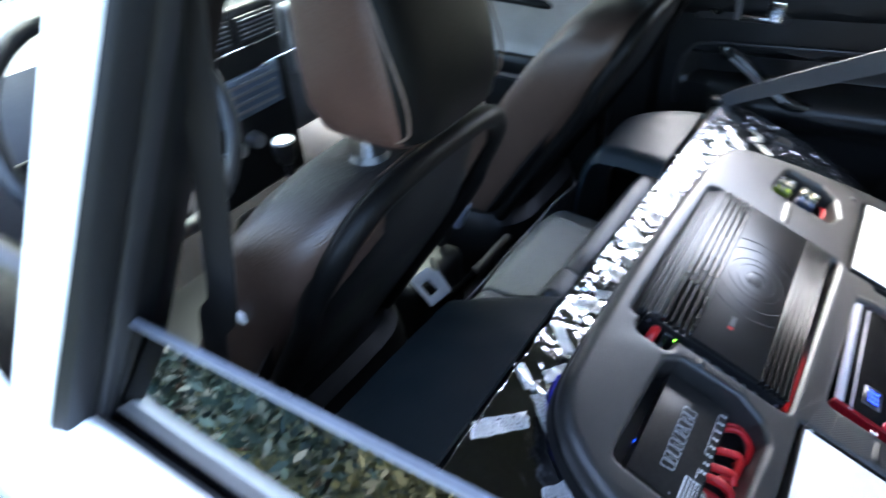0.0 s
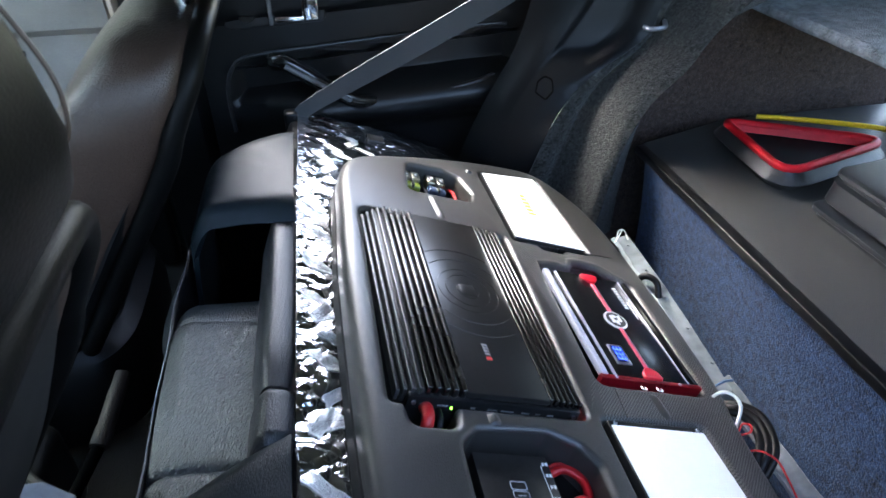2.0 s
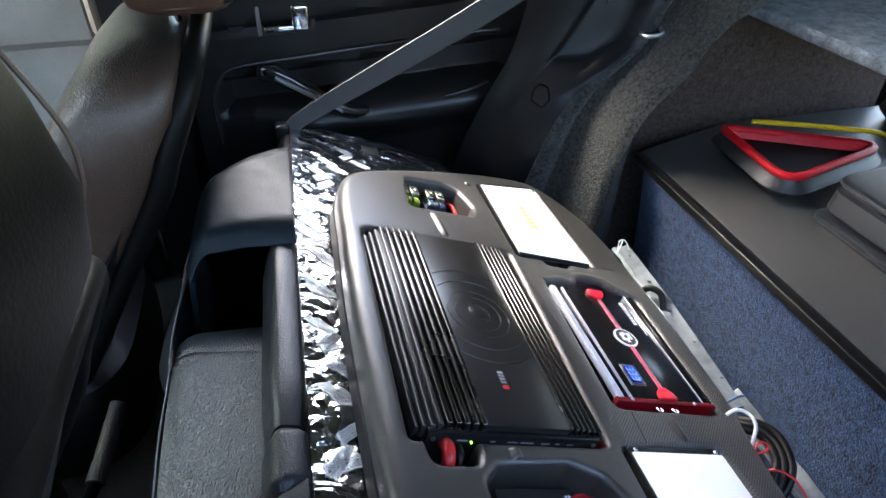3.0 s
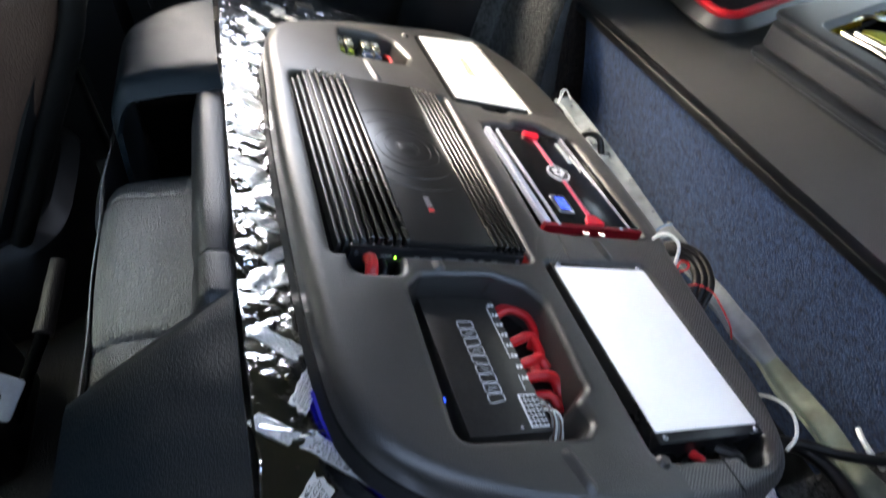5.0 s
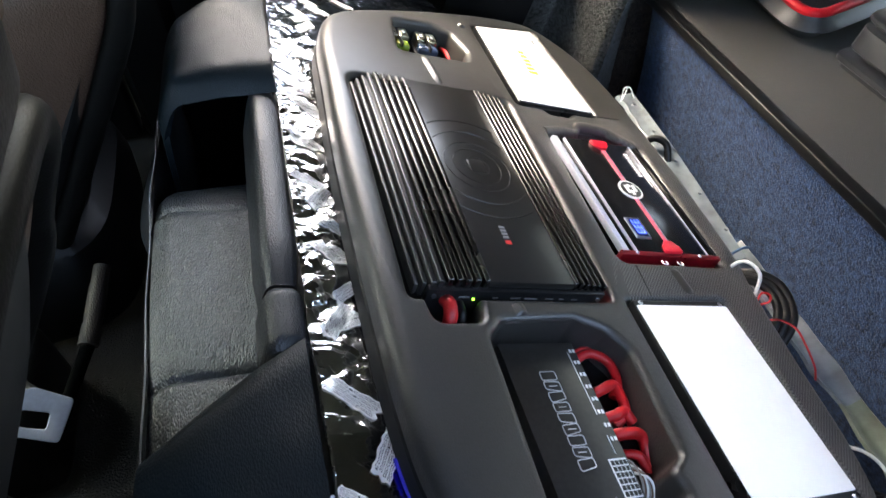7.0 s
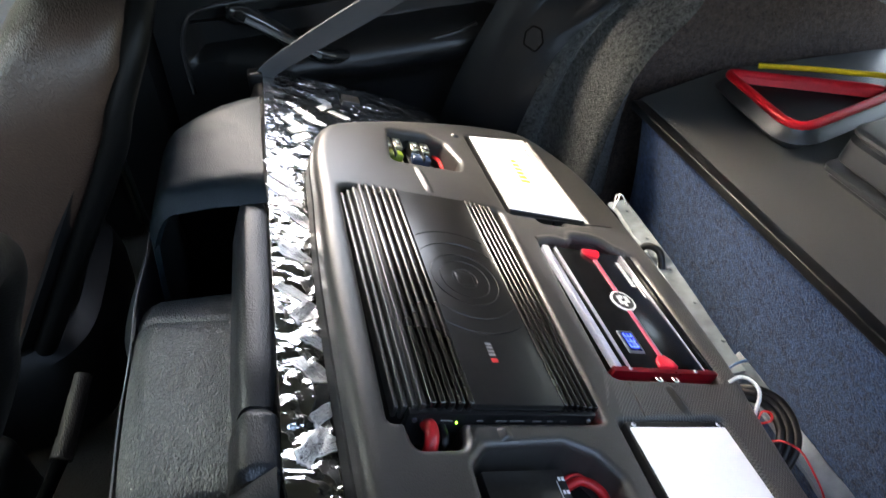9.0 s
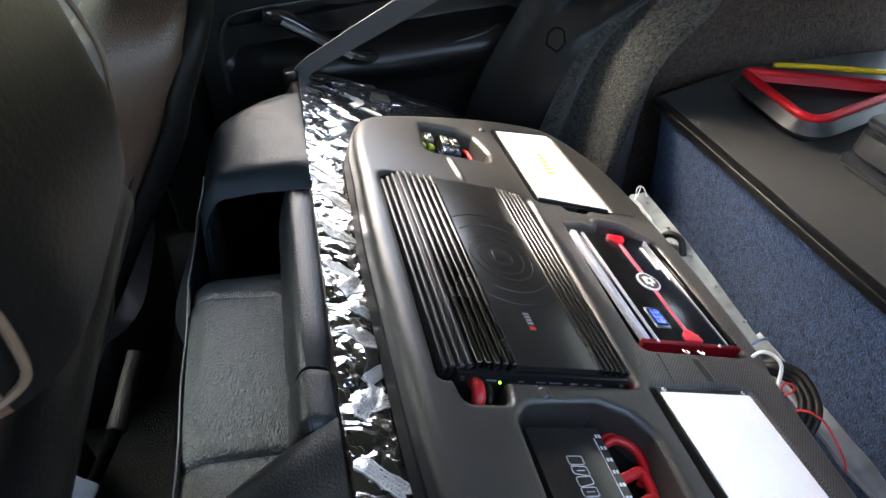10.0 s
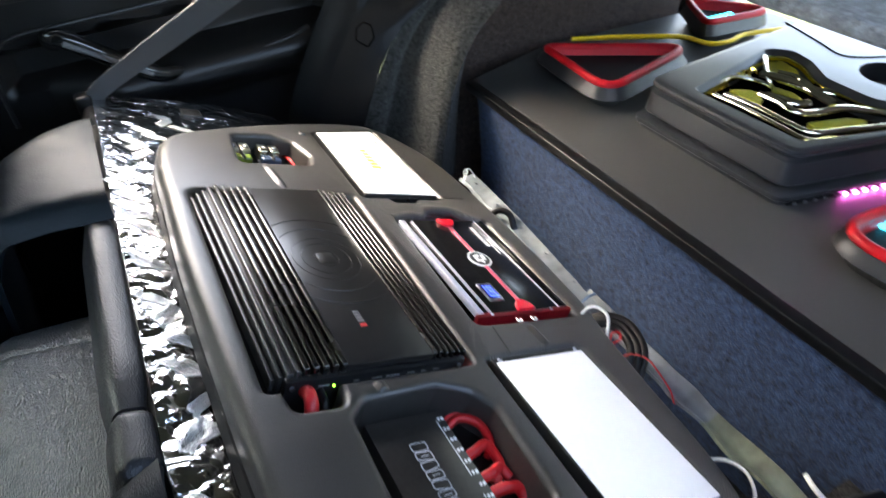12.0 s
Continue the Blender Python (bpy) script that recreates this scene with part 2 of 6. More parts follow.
def rounded(points, radius, steps=5):
    """A closed polygon with its corners rounded. radius: one number, or one a corner."""
    n, out = len(points), []
    for i, p in enumerate(points):
        r = radius[i] if isinstance(radius, (list, tuple)) else radius
        p, a, b = Vector(p), Vector(points[i - 1]), Vector(points[(i + 1) % n])
        u, v = (a - p), (b - p)
        lu, lv = u.length, v.length
        u, v = u / lu, v / lv
        ang = u.angle(v)
        d = min(r / max(0.05, math.tan(ang / 2)), lu * 0.48, lv * 0.48)
        for k in range(steps + 1):
            t = k / steps
            q = (p + u * d) * (1 - t) ** 2 + p * 2 * t * (1 - t) + (p + v * d) * t ** 2
            out.append(q)
    return out


def smooth_loop(points, per=6):
    """A closed smooth curve through the points."""
    n, out = len(points), []
    P = [Vector(p) for p in points]
    for i in range(n):
        a, b, c, d = P[i - 1], P[i], P[(i + 1) % n], P[(i + 2) % n]
        for k in range(per):
            t = k / per
            out.append(0.5 * (2 * b + (c - a) * t + (2 * a - 5 * b + 4 * c - d) * t * t + (3 * b - a - 3 * c + d) * t ** 3))
    return out


def smooth_line(points, per=8):
    """An open smooth curve through the points, in space."""
    P = [Vector(p) for p in points]
    P = [P[0] * 2 - P[1]] + P + [P[-1] * 2 - P[-2]]
    out = []
    for i in range(1, len(P) - 2):
        a, b, c, d = P[i - 1], P[i], P[i + 1], P[i + 2]
        for k in range(per):
            t = k / per
            out.append(0.5 * (2 * b + (c - a) * t + (2 * a - 5 * b + 4 * c - d) * t * t + (3 * b - a - 3 * c + d) * t ** 3))
    out.append(P[-2])
    return out


def offset(loop, d):
    """The loop moved to its left by d (inwards if it runs counter-clockwise)."""
    n, out = len(loop), []
    for i in range(n):
        t = (loop[(i + 1) % n] - loop[i - 1])
        t.normalize()
        out.append(loop[i] + Vector((-t.y, t.x)) * d)
    return out


def ccw(loop):
    area = sum(loop[i - 1].x * p.y - p.x * loop[i - 1].y for i, p in enumerate(loop))
    return loop if area > 0 else loop[::-1]


def ring(bm, loop, z):
    return [bm.verts.new((p.x, p.y, z)) for p in loop]


def bridge(bm, a, b):
    n = len(a)
    for i in range(n):
        j = (i + 1) % n
        bm.faces.new((a[i], a[j], b[j], b[i]))


def fill(bm, rings):
    es = []
    for r in rings:
        for i in range(len(r)):
            e = bm.edges.get((r[i - 1], r[i])) or bm.edges.new((r[i - 1], r[i]))
            es.append(e)
    return bmesh.ops.triangle_fill(bm, use_beauty=True, use_dissolve=False, edges=es, normal=(0, 0, 1))


def slab(outline, top, bottom, r=0.004, holes=(), steps=4, hole_r=None, hole_depth=None, close=True):
    """A plate with a rounded rim and pockets cut through it, also with rounded rims."""
    bm = bmesh.new()
    outline = ccw([Vector(p) for p in outline])
    rims = []
    rows = []
    for k in range(steps + 1):
        a = k / steps * math.pi / 2
        rows.append(ring(bm, offset(outline, r * (1 - math.sin(a))), top - r * (1 - math.cos(a))))
    rows.append(ring(bm, outline, bottom))
    for a, b in zip(rows, rows[1:]):
        bridge(bm, a, b)
    rims.append(rows[0])
    lows = [rows[-1]]
    hr = hole_r or r
    for h in holes:
        h = ccw([Vector(p) for p in h])
        hs = []
        for k in range(steps + 1):
            a = k / steps * math.pi / 2
            hs.append(ring(bm, offset(h, -hr * (1 - math.sin(a))), top - hr * (1 - math.cos(a))))
        hs.append(ring(bm, h, bottom if hole_depth is None else top - hole_depth))
        for a, b in zip(hs, hs[1:]):
            bridge(bm, a, b)
        rims.append(hs[0])
        if hole_depth is None:
            lows.append(hs[-1])
        else:
            fill(bm, [hs[-1]])
    fill(bm, rims)
    if close:
        fill(bm, lows)
    return bm


def add_tube(bm, points, r, sides=8, close=False, flat=1.0):
    """A tube along a line; r may be one number or one a point."""
    P = [Vector(p) for p in points]
    n = len(P)
    rows, side = [], None
    for i, p in enumerate(P):
        if close:
            t = P[(i + 1) % n] - P[i - 1]
        else:
            t = P[min(i + 1, n - 1)] - P[max(i - 1, 0)]
        t.normalize()
        if side is None:
            side = t.orthogonal().normalized()
        side = (side - t * side.dot(t)).normalized()
        up = t.cross(side)
        rr = r[i] if isinstance(r, (list, tuple)) else r
        rows.append([bm.verts.new(p + (side * math.cos(2 * math.pi * k / sides) + up * flat * math.sin(2 * math.pi * k / sides)) * rr) for k in range(sides)])
    for a, b in zip(rows, rows[1:]):
        bridge(bm, a, b)
    if close:
        bridge(bm, rows[-1], rows[0])
    else:
        bm.faces.new(rows[0][::-1])
        bm.faces.new(rows[-1])
    return bm


def tube(points, r, sides=8, close=False, flat=1.0):
    return add_tube(bmesh.new(), points, r, sides, close, flat)


def add_disc(bm, c, r, h, n=20, bevel=0.0):
    loop = [Vector((c[0] + r * math.cos(2 * math.pi * k / n), c[1] + r * math.sin(2 * math.pi * k / n))) for k in range(n)]
    a, b = ring(bm, loop, c[2]), ring(bm, offset(ccw(loop), bevel) if bevel else loop, c[2] + h)
    bridge(bm, a, b)
    bm.faces.new(b)
    bm.faces.new(a[::-1])
    return bm


def sheet(fn, nu, nv):
    """An open sheet of nu by nv cells from fn(u, v), u and v from 0 to 1."""
    bm = bmesh.new()
    g = [[bm.verts.new(fn(i / nu, j / nv)) for j in range(nv + 1)] for i in range(nu + 1)]
    for i in range(nu):
        for j in range(nv):
            bm.faces.new((g[i][j], g[i + 1][j], g[i + 1][j + 1], g[i][j + 1]))
    return bm


def solid_sheet(fn, nu, nv, thick):
    bm = sheet(fn, nu, nv)
    bmesh.ops.recalc_face_normals(bm, faces=bm.faces[:])
    bmesh.ops.solidify(bm, geom=bm.faces[:], thickness=thick)
    return bm


def loft(rows, cap=True):
    """Closed rings of equally many points, bridged in order."""
    bm = bmesh.new()
    vs = [[bm.verts.new(p) for p in r] for r in rows]
    for a, b in zip(vs, vs[1:]):
        bridge(bm, a, b)
    if cap:
        bm.faces.new(vs[0][::-1])
        bm.faces.new(vs[-1])
    return bm


def super_ring(c, w, d, z, n=28, power=0.55):
    """A ring like a rounded rectangle of width w (y) and depth d (x) about c at height z."""
    out = []
    for k in range(n):
        a = 2 * math.pi * k / n
        ca, sa = math.cos(a), math.sin(a)
        out.append(Vector((c[0] + d / 2 * math.copysign(abs(ca) ** power, ca), c[1] + w / 2 * math.copysign(abs(sa) ** power, sa), z)))
    return out


def profile_y(pts, y0, y1, name=None):
    """A bar along y with the given closed section in x and z."""
    bm = bmesh.new()
    a = [bm.verts.new((x, y0, z)) for x, z in pts]
    b = [bm.verts.new((x, y1, z)) for x, z in pts]
    bridge(bm, a, b)
    bm.faces.new(a[::-1])
    bm.faces.new(b)
    return bm


# the folded backrest leans back by this much; its things are built flat and laid on it
BOARD = pose(0, 0, 0.62, 0, 21, 0)


# ---- the large structure ----
def build_ground():
    def f(u, v):
        x, y = (u - 0.5), (v - 0.5)
        s = 1 + 1500 * max(abs(x), abs(y)) ** 3
        return Vector((x * 8 * s, y * 8 * s, 0.02 * noise.noise(Vector((x * 40, y * 40, 0)))))
    tagged(part("ground", sheet(f, 60, 60), GRASS), "green and yellowish grass around the parked car", "ground", kind="structure")


build_ground()


def build_hedge():
    """Leafy bushes beside the car, of which the door's pane shows the reflection."""
    rng = np.random.default_rng(5)
    for label, x0, x1, y, high, mat, n in (("olive and yellow-green leafy bush beside the car", -1.05, 1.6, -2.25, 0.58, LEAF_OLIVE, 22000),
                                           ("dark blue-green evergreen bush beside the car", -4.8, -1.15, -2.10, 0.80, LEAF_DARK, 24000)):
        # clumps first, then leaves about them
        clump = np.stack([rng.uniform(x0, x1, 260), y + rng.normal(0, 0.28, 260), rng.uniform(0.05, 1.0, 260) ** 0.8 * high], 1)
        clump[:, 2] *= 0.82 + 0.18 * np.sin(clump[:, 0] * 2.3)
        at = clump[rng.integers(0, 260, n)] + rng.normal(0, 0.10, (n, 3))
        at[:, 2] = np.maximum(at[:, 2], 0.02)
        a = rng.normal(0, 1, (n, 3))
        a /= np.linalg.norm(a, axis=1)[:, None]
        b = np.cross(a, rng.normal(0, 1, (n, 3)))
        b /= np.linalg.norm(b, axis=1)[:, None]
        size = rng.uniform(0.014, 0.034, n)[:, None]
        verts = np.stack([at - a * size, at + b * size * 0.45, at + a * size, at - b * size * 0.45], 1).reshape(-1, 3)
        me = bpy.data.meshes.new("bush")
        me.from_pydata(verts.tolist(), [], [(4 * i, 4 * i + 1, 4 * i + 2, 4 * i + 3) for i in range(n)])
        me.materials.append(mat)
        bush = thing("bush", label, "bush")
        leaves = new("leaves", me)
        leaves.parent = bush
        tagged(leaves, kind="stuff")
        for k in range(9):
            x = x0 + (x1 - x0) * (k + 0.5) / 9
            lean = 0.12 * math.sin(5.0 * k)
            part("stem", tube([(x, y, -0.02), (x + 0.5 * lean, y + 0.05 * math.cos(3 * k), 0.5 * high), (x + 1.8 * lean, y, 0.8 * high)], [0.028, 0.020, 0.008], 7), BARK, bush)


def leaf_material(name, color, spread):
    m = material(name, color, 0.55, vary=0.3, patch=3)
    n, l = m.node_tree.nodes, m.node_tree.links
    geo, hue = n.new("ShaderNodeNewGeometry"), n.new("ShaderNodeHueSaturation")
    old = n["Principled BSDF"].inputs["Base Color"].links[0].from_socket
    rng = n.new("ShaderNodeMapRange")
    rng.inputs["To Min"].default_value, rng.inputs["To Max"].default_value = 1 - spread, 1 + spread
    l.new(geo.outputs["Random Per Island"], rng.inputs["Value"])
    l.new(rng.outputs[0], hue.inputs["Value"])
    l.new(old, hue.inputs["Color"])
    l.new(hue.outputs[0], n["Principled BSDF"].inputs["Base Color"])
    return m


LEAF_OLIVE = leaf_material("olive_leaf", (0.055, 0.058, 0.024), 0.3)
LEAF_DARK = leaf_material("dark_leaf", (0.012, 0.034, 0.034), 0.35)
BARK = material("bark", (0.05, 0.038, 0.028), 0.9, grain=0.8, size=60, depth=0.01)
build_hedge()

# ---- structure of the car's cabin ----
def build_shell():
    bm = bmesh.new()
    add_block(bm, (-2.2, -0.62, 0.20), (1.3, 1.16, 0.26))
    tagged(part("floor", bm, FABRIC), "black carpeted floor of the car", "floor", kind="structure")
    # roof with headliner, a little arched
    def roof(u, v):
        x, y = -1.15 + 2.40 * u, -0.50 + 1.52 * v
        return Vector((x, y, 1.44 - 0.05 * (2 * v - 1) ** 2 - 0.06 * (2 * u - 1) ** 2))
    bm = solid_sheet(roof, 12, 12, 0.03)
    tagged(part("ceiling", bm, LINER), "dark grey cloth headliner under the roof", "ceiling", kind="structure")


build_shell()


# ---- the amplifier board on the folded backrest ----
OUTLINE = smooth_loop([(-0.300, 0.24), (-0.303, 0.06), (-0.302, -0.10), (-0.290, -0.19), (-0.250, -0.243), (-0.180, -0.279), (-0.090, -0.300), (0.000, -0.308),
                       (0.080, -0.304), (0.140, -0.286), (0.172, -0.248), (0.192, -0.18), (0.205, -0.08), (0.221, 0.02), (0.237, 0.09), (0.245, 0.20), (0.248, 0.30),
                       (0.246, 0.40), (0.238, 0.52), (0.209, 0.615), (0.150, 0.690), (0.060, 0.692), (-0.060, 0.662), (-0.170, 0.622), (-0.255, 0.575), (-0.284, 0.50), (-0.292, 0.38)], 5)
POCKET_BIG = rounded([(-0.272, 0.005), (-0.256, 0.005), (-0.252, -0.024), (-0.203, -0.024), (-0.197, 0.005), (-0.028, 0.005), (-0.014, 0.396), (-0.262, 0.396)],
                     [0.012, 0.004, 0.012, 0.012, 0.006, 0.012, 0.012, 0.02])
POCKET_FUSE = rounded([(-0.165, 0.492), (-0.048, 0.496), (-0.038, 0.530), (-0.052, 0.582), (-0.080, 0.600), (-0.152, 0.592)], 0.012)
POCKET_FAR = rounded([(0.003, 0.392), (0.050, 0.392), (0.056, 0.380), (0.098, 0.380), (0.104, 0.392), (0.153, 0.392), (0.143, 0.662), (0.003, 0.626)], [0.008, 0.004, 0.006, 0.006, 0.004, 0.008, 0.008, 0.008])
POCKET_RED = rounded([(0.018, 0.068), (0.192, 0.068), (0.200, 0.318), (0.170, 0.334), (0.150, 0.352), (0.100, 0.356), (0.084, 0.340), (0.030, 0.328)], 0.014)
POCKET_SMALL = rounded([(-0.206, -0.222), (-0.082, -0.228), (-0.064, -0.214), (-0.072, -0.190), (-0.050, -0.176), (-0.042, -0.062), (-0.058, -0.036), (-0.092, -0.020), (-0.180, -0.024), (-0.200, -0.042)], 0.014)
POCKET_NEAR = rounded([(-0.016, -0.254), (0.004, -0.262), (0.086, -0.264), (0.092, -0.276), (0.118, -0.276), (0.124, -0.262), (0.140, -0.244), (0.147, 0.010), (-0.009, 0.006)], [0.012, 0.01, 0.004, 0.008, 0.008, 0.006, 0.012, 0.01, 0.008])


def build_board():
    b = thing("amplifier_board", "black vinyl-wrapped board with rounded corners and pockets for amplifiers", "mounting board", BOARD)
    holes = [POCKET_BIG, POCKET_FUSE, POCKET_FAR, POCKET_RED, POCKET_SMALL, POCKET_NEAR]
    bm = slab(OUTLINE, -0.002, -0.056, 0.018, holes, 6, 0.009)
    # the strip that holds the red and the near white amplifier is wrapped in textured vinyl
    bm.faces.ensure_lookup_table()
    ob = part("panel", bm, VINYL, b)
    ob.data.materials.append(CARBON)
    for f in ob.data.polygons:
        c = f.center
        if c.x > 0.000 and c.y < 0.386 and (c.x > 0.145 or c.y > -0.0 or c.y < -0.262):
            f.material_index = 1
    # added black band round the lower edge: the rim's shade as colour
    rim = ccw(OUTLINE)
    bm = bmesh.new()
    bridge(bm, ring(bm, offset(rim, -0.0010), -0.056), ring(bm, offset(rim, -0.0014), -0.034))
    bridge(bm, ring(bm, offset(rim, -0.0014), -0.034), ring(bm, offset(rim, 0.0005), -0.030))
    part("rim_shade", bm, RUBBER, b, "black band standing in for shade below the rim")
    # black backing plate under the pockets
    part("backing", slab(offset(ccw(OUTLINE), 0.02), -0.052, -0.062, 0.002), PLASTIC, b)
    # shallow moulded grooves in the vinyl between the pockets
    for x0, y0, x1, y1 in ((-0.128, 0.488, -0.122, 0.404), (-0.158, -0.002, -0.156, -0.018), (0.094, 0.060, 0.096, 0.014), (-0.112, -0.236, -0.101, -0.284)):
        a, c = Vector((x0, y0, 0)), Vector((x1, y1, 0))
        d = (c - a).normalized()
        w = Vector((-d.y, d.x, 0))
        def swell(u, v):
            k, e = 2 * u - 1, min(1, 4 * min(v, 1 - v))
            return a.lerp(c, v) + w * 0.016 * k + Vector((0, 0, -0.0034 + 0.0048 * math.exp(-(k / 0.42) ** 2) * math.sin(e * math.pi / 2)))
        part("ridge", sheet(swell, 20, 16), VINYL, b)
    roll = smooth_line([(0.026, 0.331, -0.009), (0.060, 0.340, -0.008), (0.084, 0.343, -0.012), (0.100, 0.358, -0.008), (0.148, 0.357, -0.008), (0.168, 0.341, -0.008), (0.196, 0.326, -0.010)], 6)
    part("padded_edge", tube(roll, 0.0095, 12), CARBON, b, "padded roll of textured vinyl along the pocket")
    for x, y in ((-0.012, -0.262), (-0.02, 0.618)):
        bm = bmesh.new()
        add_disc(bm, (x, y, -0.002), 0.0075, 0.004, 16, 0.003)
        part("bolt_cap", bm, VINYL, b)
    # stitched joints of the textured strip
    for a, c in (((0.036, 0.060), (0.030, 0.012)), ((0.060, -0.262), (0.062, -0.300)), ((0.02, 0.386), (0.2, 0.395))):
        part("seam", tube([(*a, -0.0018), (*c, -0.0018)], 0.0009, 5), INK, b)
    return b


build_board()


def build_big_amplifier():
    a = thing("ribbed_amplifier", "large black ribbed car amplifier with a smooth ringed top plate", "amplifier", BOARD)
    y0, y1, low, top = 0.016, 0.388, -0.05, 0.010
    part("body", block((-0.236, y0 + 0.006, low), (-0.034, y1 - 0.004, top - 0.010), 0.003), BLACK_METAL, a)
    part("side_body", block((-0.262, y0 + 0.008, low), (-0.237, y1 - 0.010, top - 0.026), 0.003), BLACK_METAL, a)
    part("top_plate", block((-0.186, y0 + 0.001, top - 0.012), (-0.078, y1 + 0.001, top - 0.003), 0.002), GLOSS_TOP, a, "smooth black top plate with embossed rings")
    bm = bmesh.new()
    for r, h in ((0.016, 0.0012), (0.032, 0.0012), (0.044, 0.0010), (0.066, 0.0008), (0.088, 0.0006)):
        c = (-0.134, 0.208)
        pts = []
        for k in range(64):
            ang = 2 * math.pi * k / 64
            x = c[0] + r * math.cos(ang)
            if -0.184 < x < -0.081:
                pts.append(Vector((x, c[1] + r * 1.05 * math.sin(ang), top - 0.0030)))
        # rings that run off the plate are broken into two arcs
        run = []
        for p in pts + pts[:1]:
            if run and (p - run[-1]).length > 0.02:
                if len(run) > 2:
                    add_tube(bm, run, 0.0008, 5)
                run = []
            run.append(p)
        if len(run) > 2:
            add_tube(bm, run, 0.0008, 5)
    part("ring", bm, GLOSS_TOP, a)
    part("emblem", block((-0.146, 0.196, top - 0.0035), (-0.124, 0.220, top - 0.0022), 0.001), GLOSS_TOP, a)
    for i in range(5):
        x = -0.232 + i * 0.0102
        part("rib", block((x, y0, top - 0.014), (x + 0.0068, y1, top), 0.0022, 3), RIB, a)
    for i in range(4):
        x = -0.2405 - i * 0.0072
        part("rib", block((x, y0 + 0.002 * i, top - 0.030), (x + 0.0046, y1 - 0.003 * i, top - 0.0025 - 0.0042 * i), 0.0016, 3), RIB_DARK, a)
    for i in range(6):
        x = -0.080 + i * 0.0082
        part("rib", block((x, y0 + 0.001, top - 0.014), (x + 0.0050, y1, top - 0.001 - 0.0008 * i), 0.0018, 3), RIB, a)
    for i in range(4):
        z = top - 0.009 - i * 0.0105
        part("side_rib", block((-0.240 - 0.0065 * (i + 1), y0 + 0.004 + 0.004 * i, z - 0.0062), (-0.226, y1 - 0.005 - 0.012 * i, z), 0.002, 3), RIB_DARK, a)
    part("end_panel", block((-0.250, y0 - 0.004, low), (-0.036, y0 + 0.004, top - 0.012), 0.0015), BLACK_METAL, a)
    bm = bmesh.new()
    for x, w in ((-0.235, 0.012), (-0.215, 0.012), (-0.176, 0.006), (-0.155, 0.012), (-0.138, 0.016), (-0.112, 0.010), (-0.094, 0.006), (-0.078, 0.008)):
        add_block(bm, (x, y0 - 0.0046, -0.0125), (x + w, y0 - 0.0038, -0.0105))
    part("print", bm, PRINT_GREY, a)
    bm = bmesh.new()
    add_disc(bm, (0, 0, 0), 0.0012, 0.002, 12)
    bmesh.ops.transform(bm, matrix=pose(-0.198, y0 - 0.0035, -0.0135, 90), verts=bm.verts[:])
    part("power_light", bm, glow("green_led", (0.25, 1.0, 0.05), 0.5), a, "lit green power light")
    for i, x in enumerate((-0.170, -0.128, -0.104, -0.068)):
        part("socket", block((x, y0 - 0.005, -0.030), (x + 0.010, y0, -0.018), 0.001), PLASTIC, a)
    for x in (-0.243, -0.043):
        bm = bmesh.new()
        add_disc(bm, (0, 0, 0), 0.0025, 0.002, 10)
        bmesh.ops.transform(bm, matrix=pose(x, y0 - 0.004, -0.010, 90), verts=bm.verts[:])
        part("screw", bm, SILVER, a)
    bm = bmesh.new()
    for i in range(4):
        add_block(bm, (-0.145, 0.082 + 0.0052 * i, top - 0.0031), (-0.1375, 0.0855 + 0.0052 * i, top - 0.0027))
    part("logo", bm, PRINT_GREY, a)
    part("logo_mark", block((-0.145, 0.073, top - 0.0031), (-0.1375, 0.0785, top - 0.0026)), PRINT_RED, a)
    part("side_light", block((-0.0325, 0.030, -0.024), (-0.0305, 0.150, -0.019), 0.0006), glow("red_led", (1.0, 0.02, 0.03), 0.25), a, "red light strip along the side")
    # supply cable with a red boot that dips into the pocket
    c = thing("power_cable", "red power cable boot plugged into the amplifier's end panel", "cable", BOARD)
    part("boot", tube(smooth_line([(-0.228, 0.012, -0.016), (-0.229, 0.000, -0.010), (-0.230, -0.012, -0.016), (-0.230, -0.020, -0.040)]), 0.0072, 12), RED_CABLE, c)
    part("ground_wire", tube(smooth_line([(-0.212, 0.012, -0.02), (-0.212, -0.004, -0.022), (-0.213, -0.018, -0.045)]), 0.005, 10), BLACK_CABLE, c)


GLOSS_TOP = material("satin_black_plate", (0.012, 0.0112, 0.0105), 0.30, spec=0.45, grain=0.06, size=260, depth=0.0004)
RIB_DARK = material("dark_rib_metal", (0.10, 0.10, 0.102), 0.36, metal=0.9)
PRINT_GREY = material("grey_print", (0.16, 0.16, 0.16), 0.5, vary=0.05)
build_big_amplifier()


def screw_at(parent, x, y, z, r=0.0034):
    bm = bmesh.new()
    add_disc(bm, (x, y, z), r, 0.0018, 14, 0.001)
    s = part("screw", bm, SILVER, parent)
    bm = bmesh.new()
    add_disc(bm, (x, y, z + 0.0012), r * 0.45, 0.0009, 6)
    part("socket", bm, INK, s)


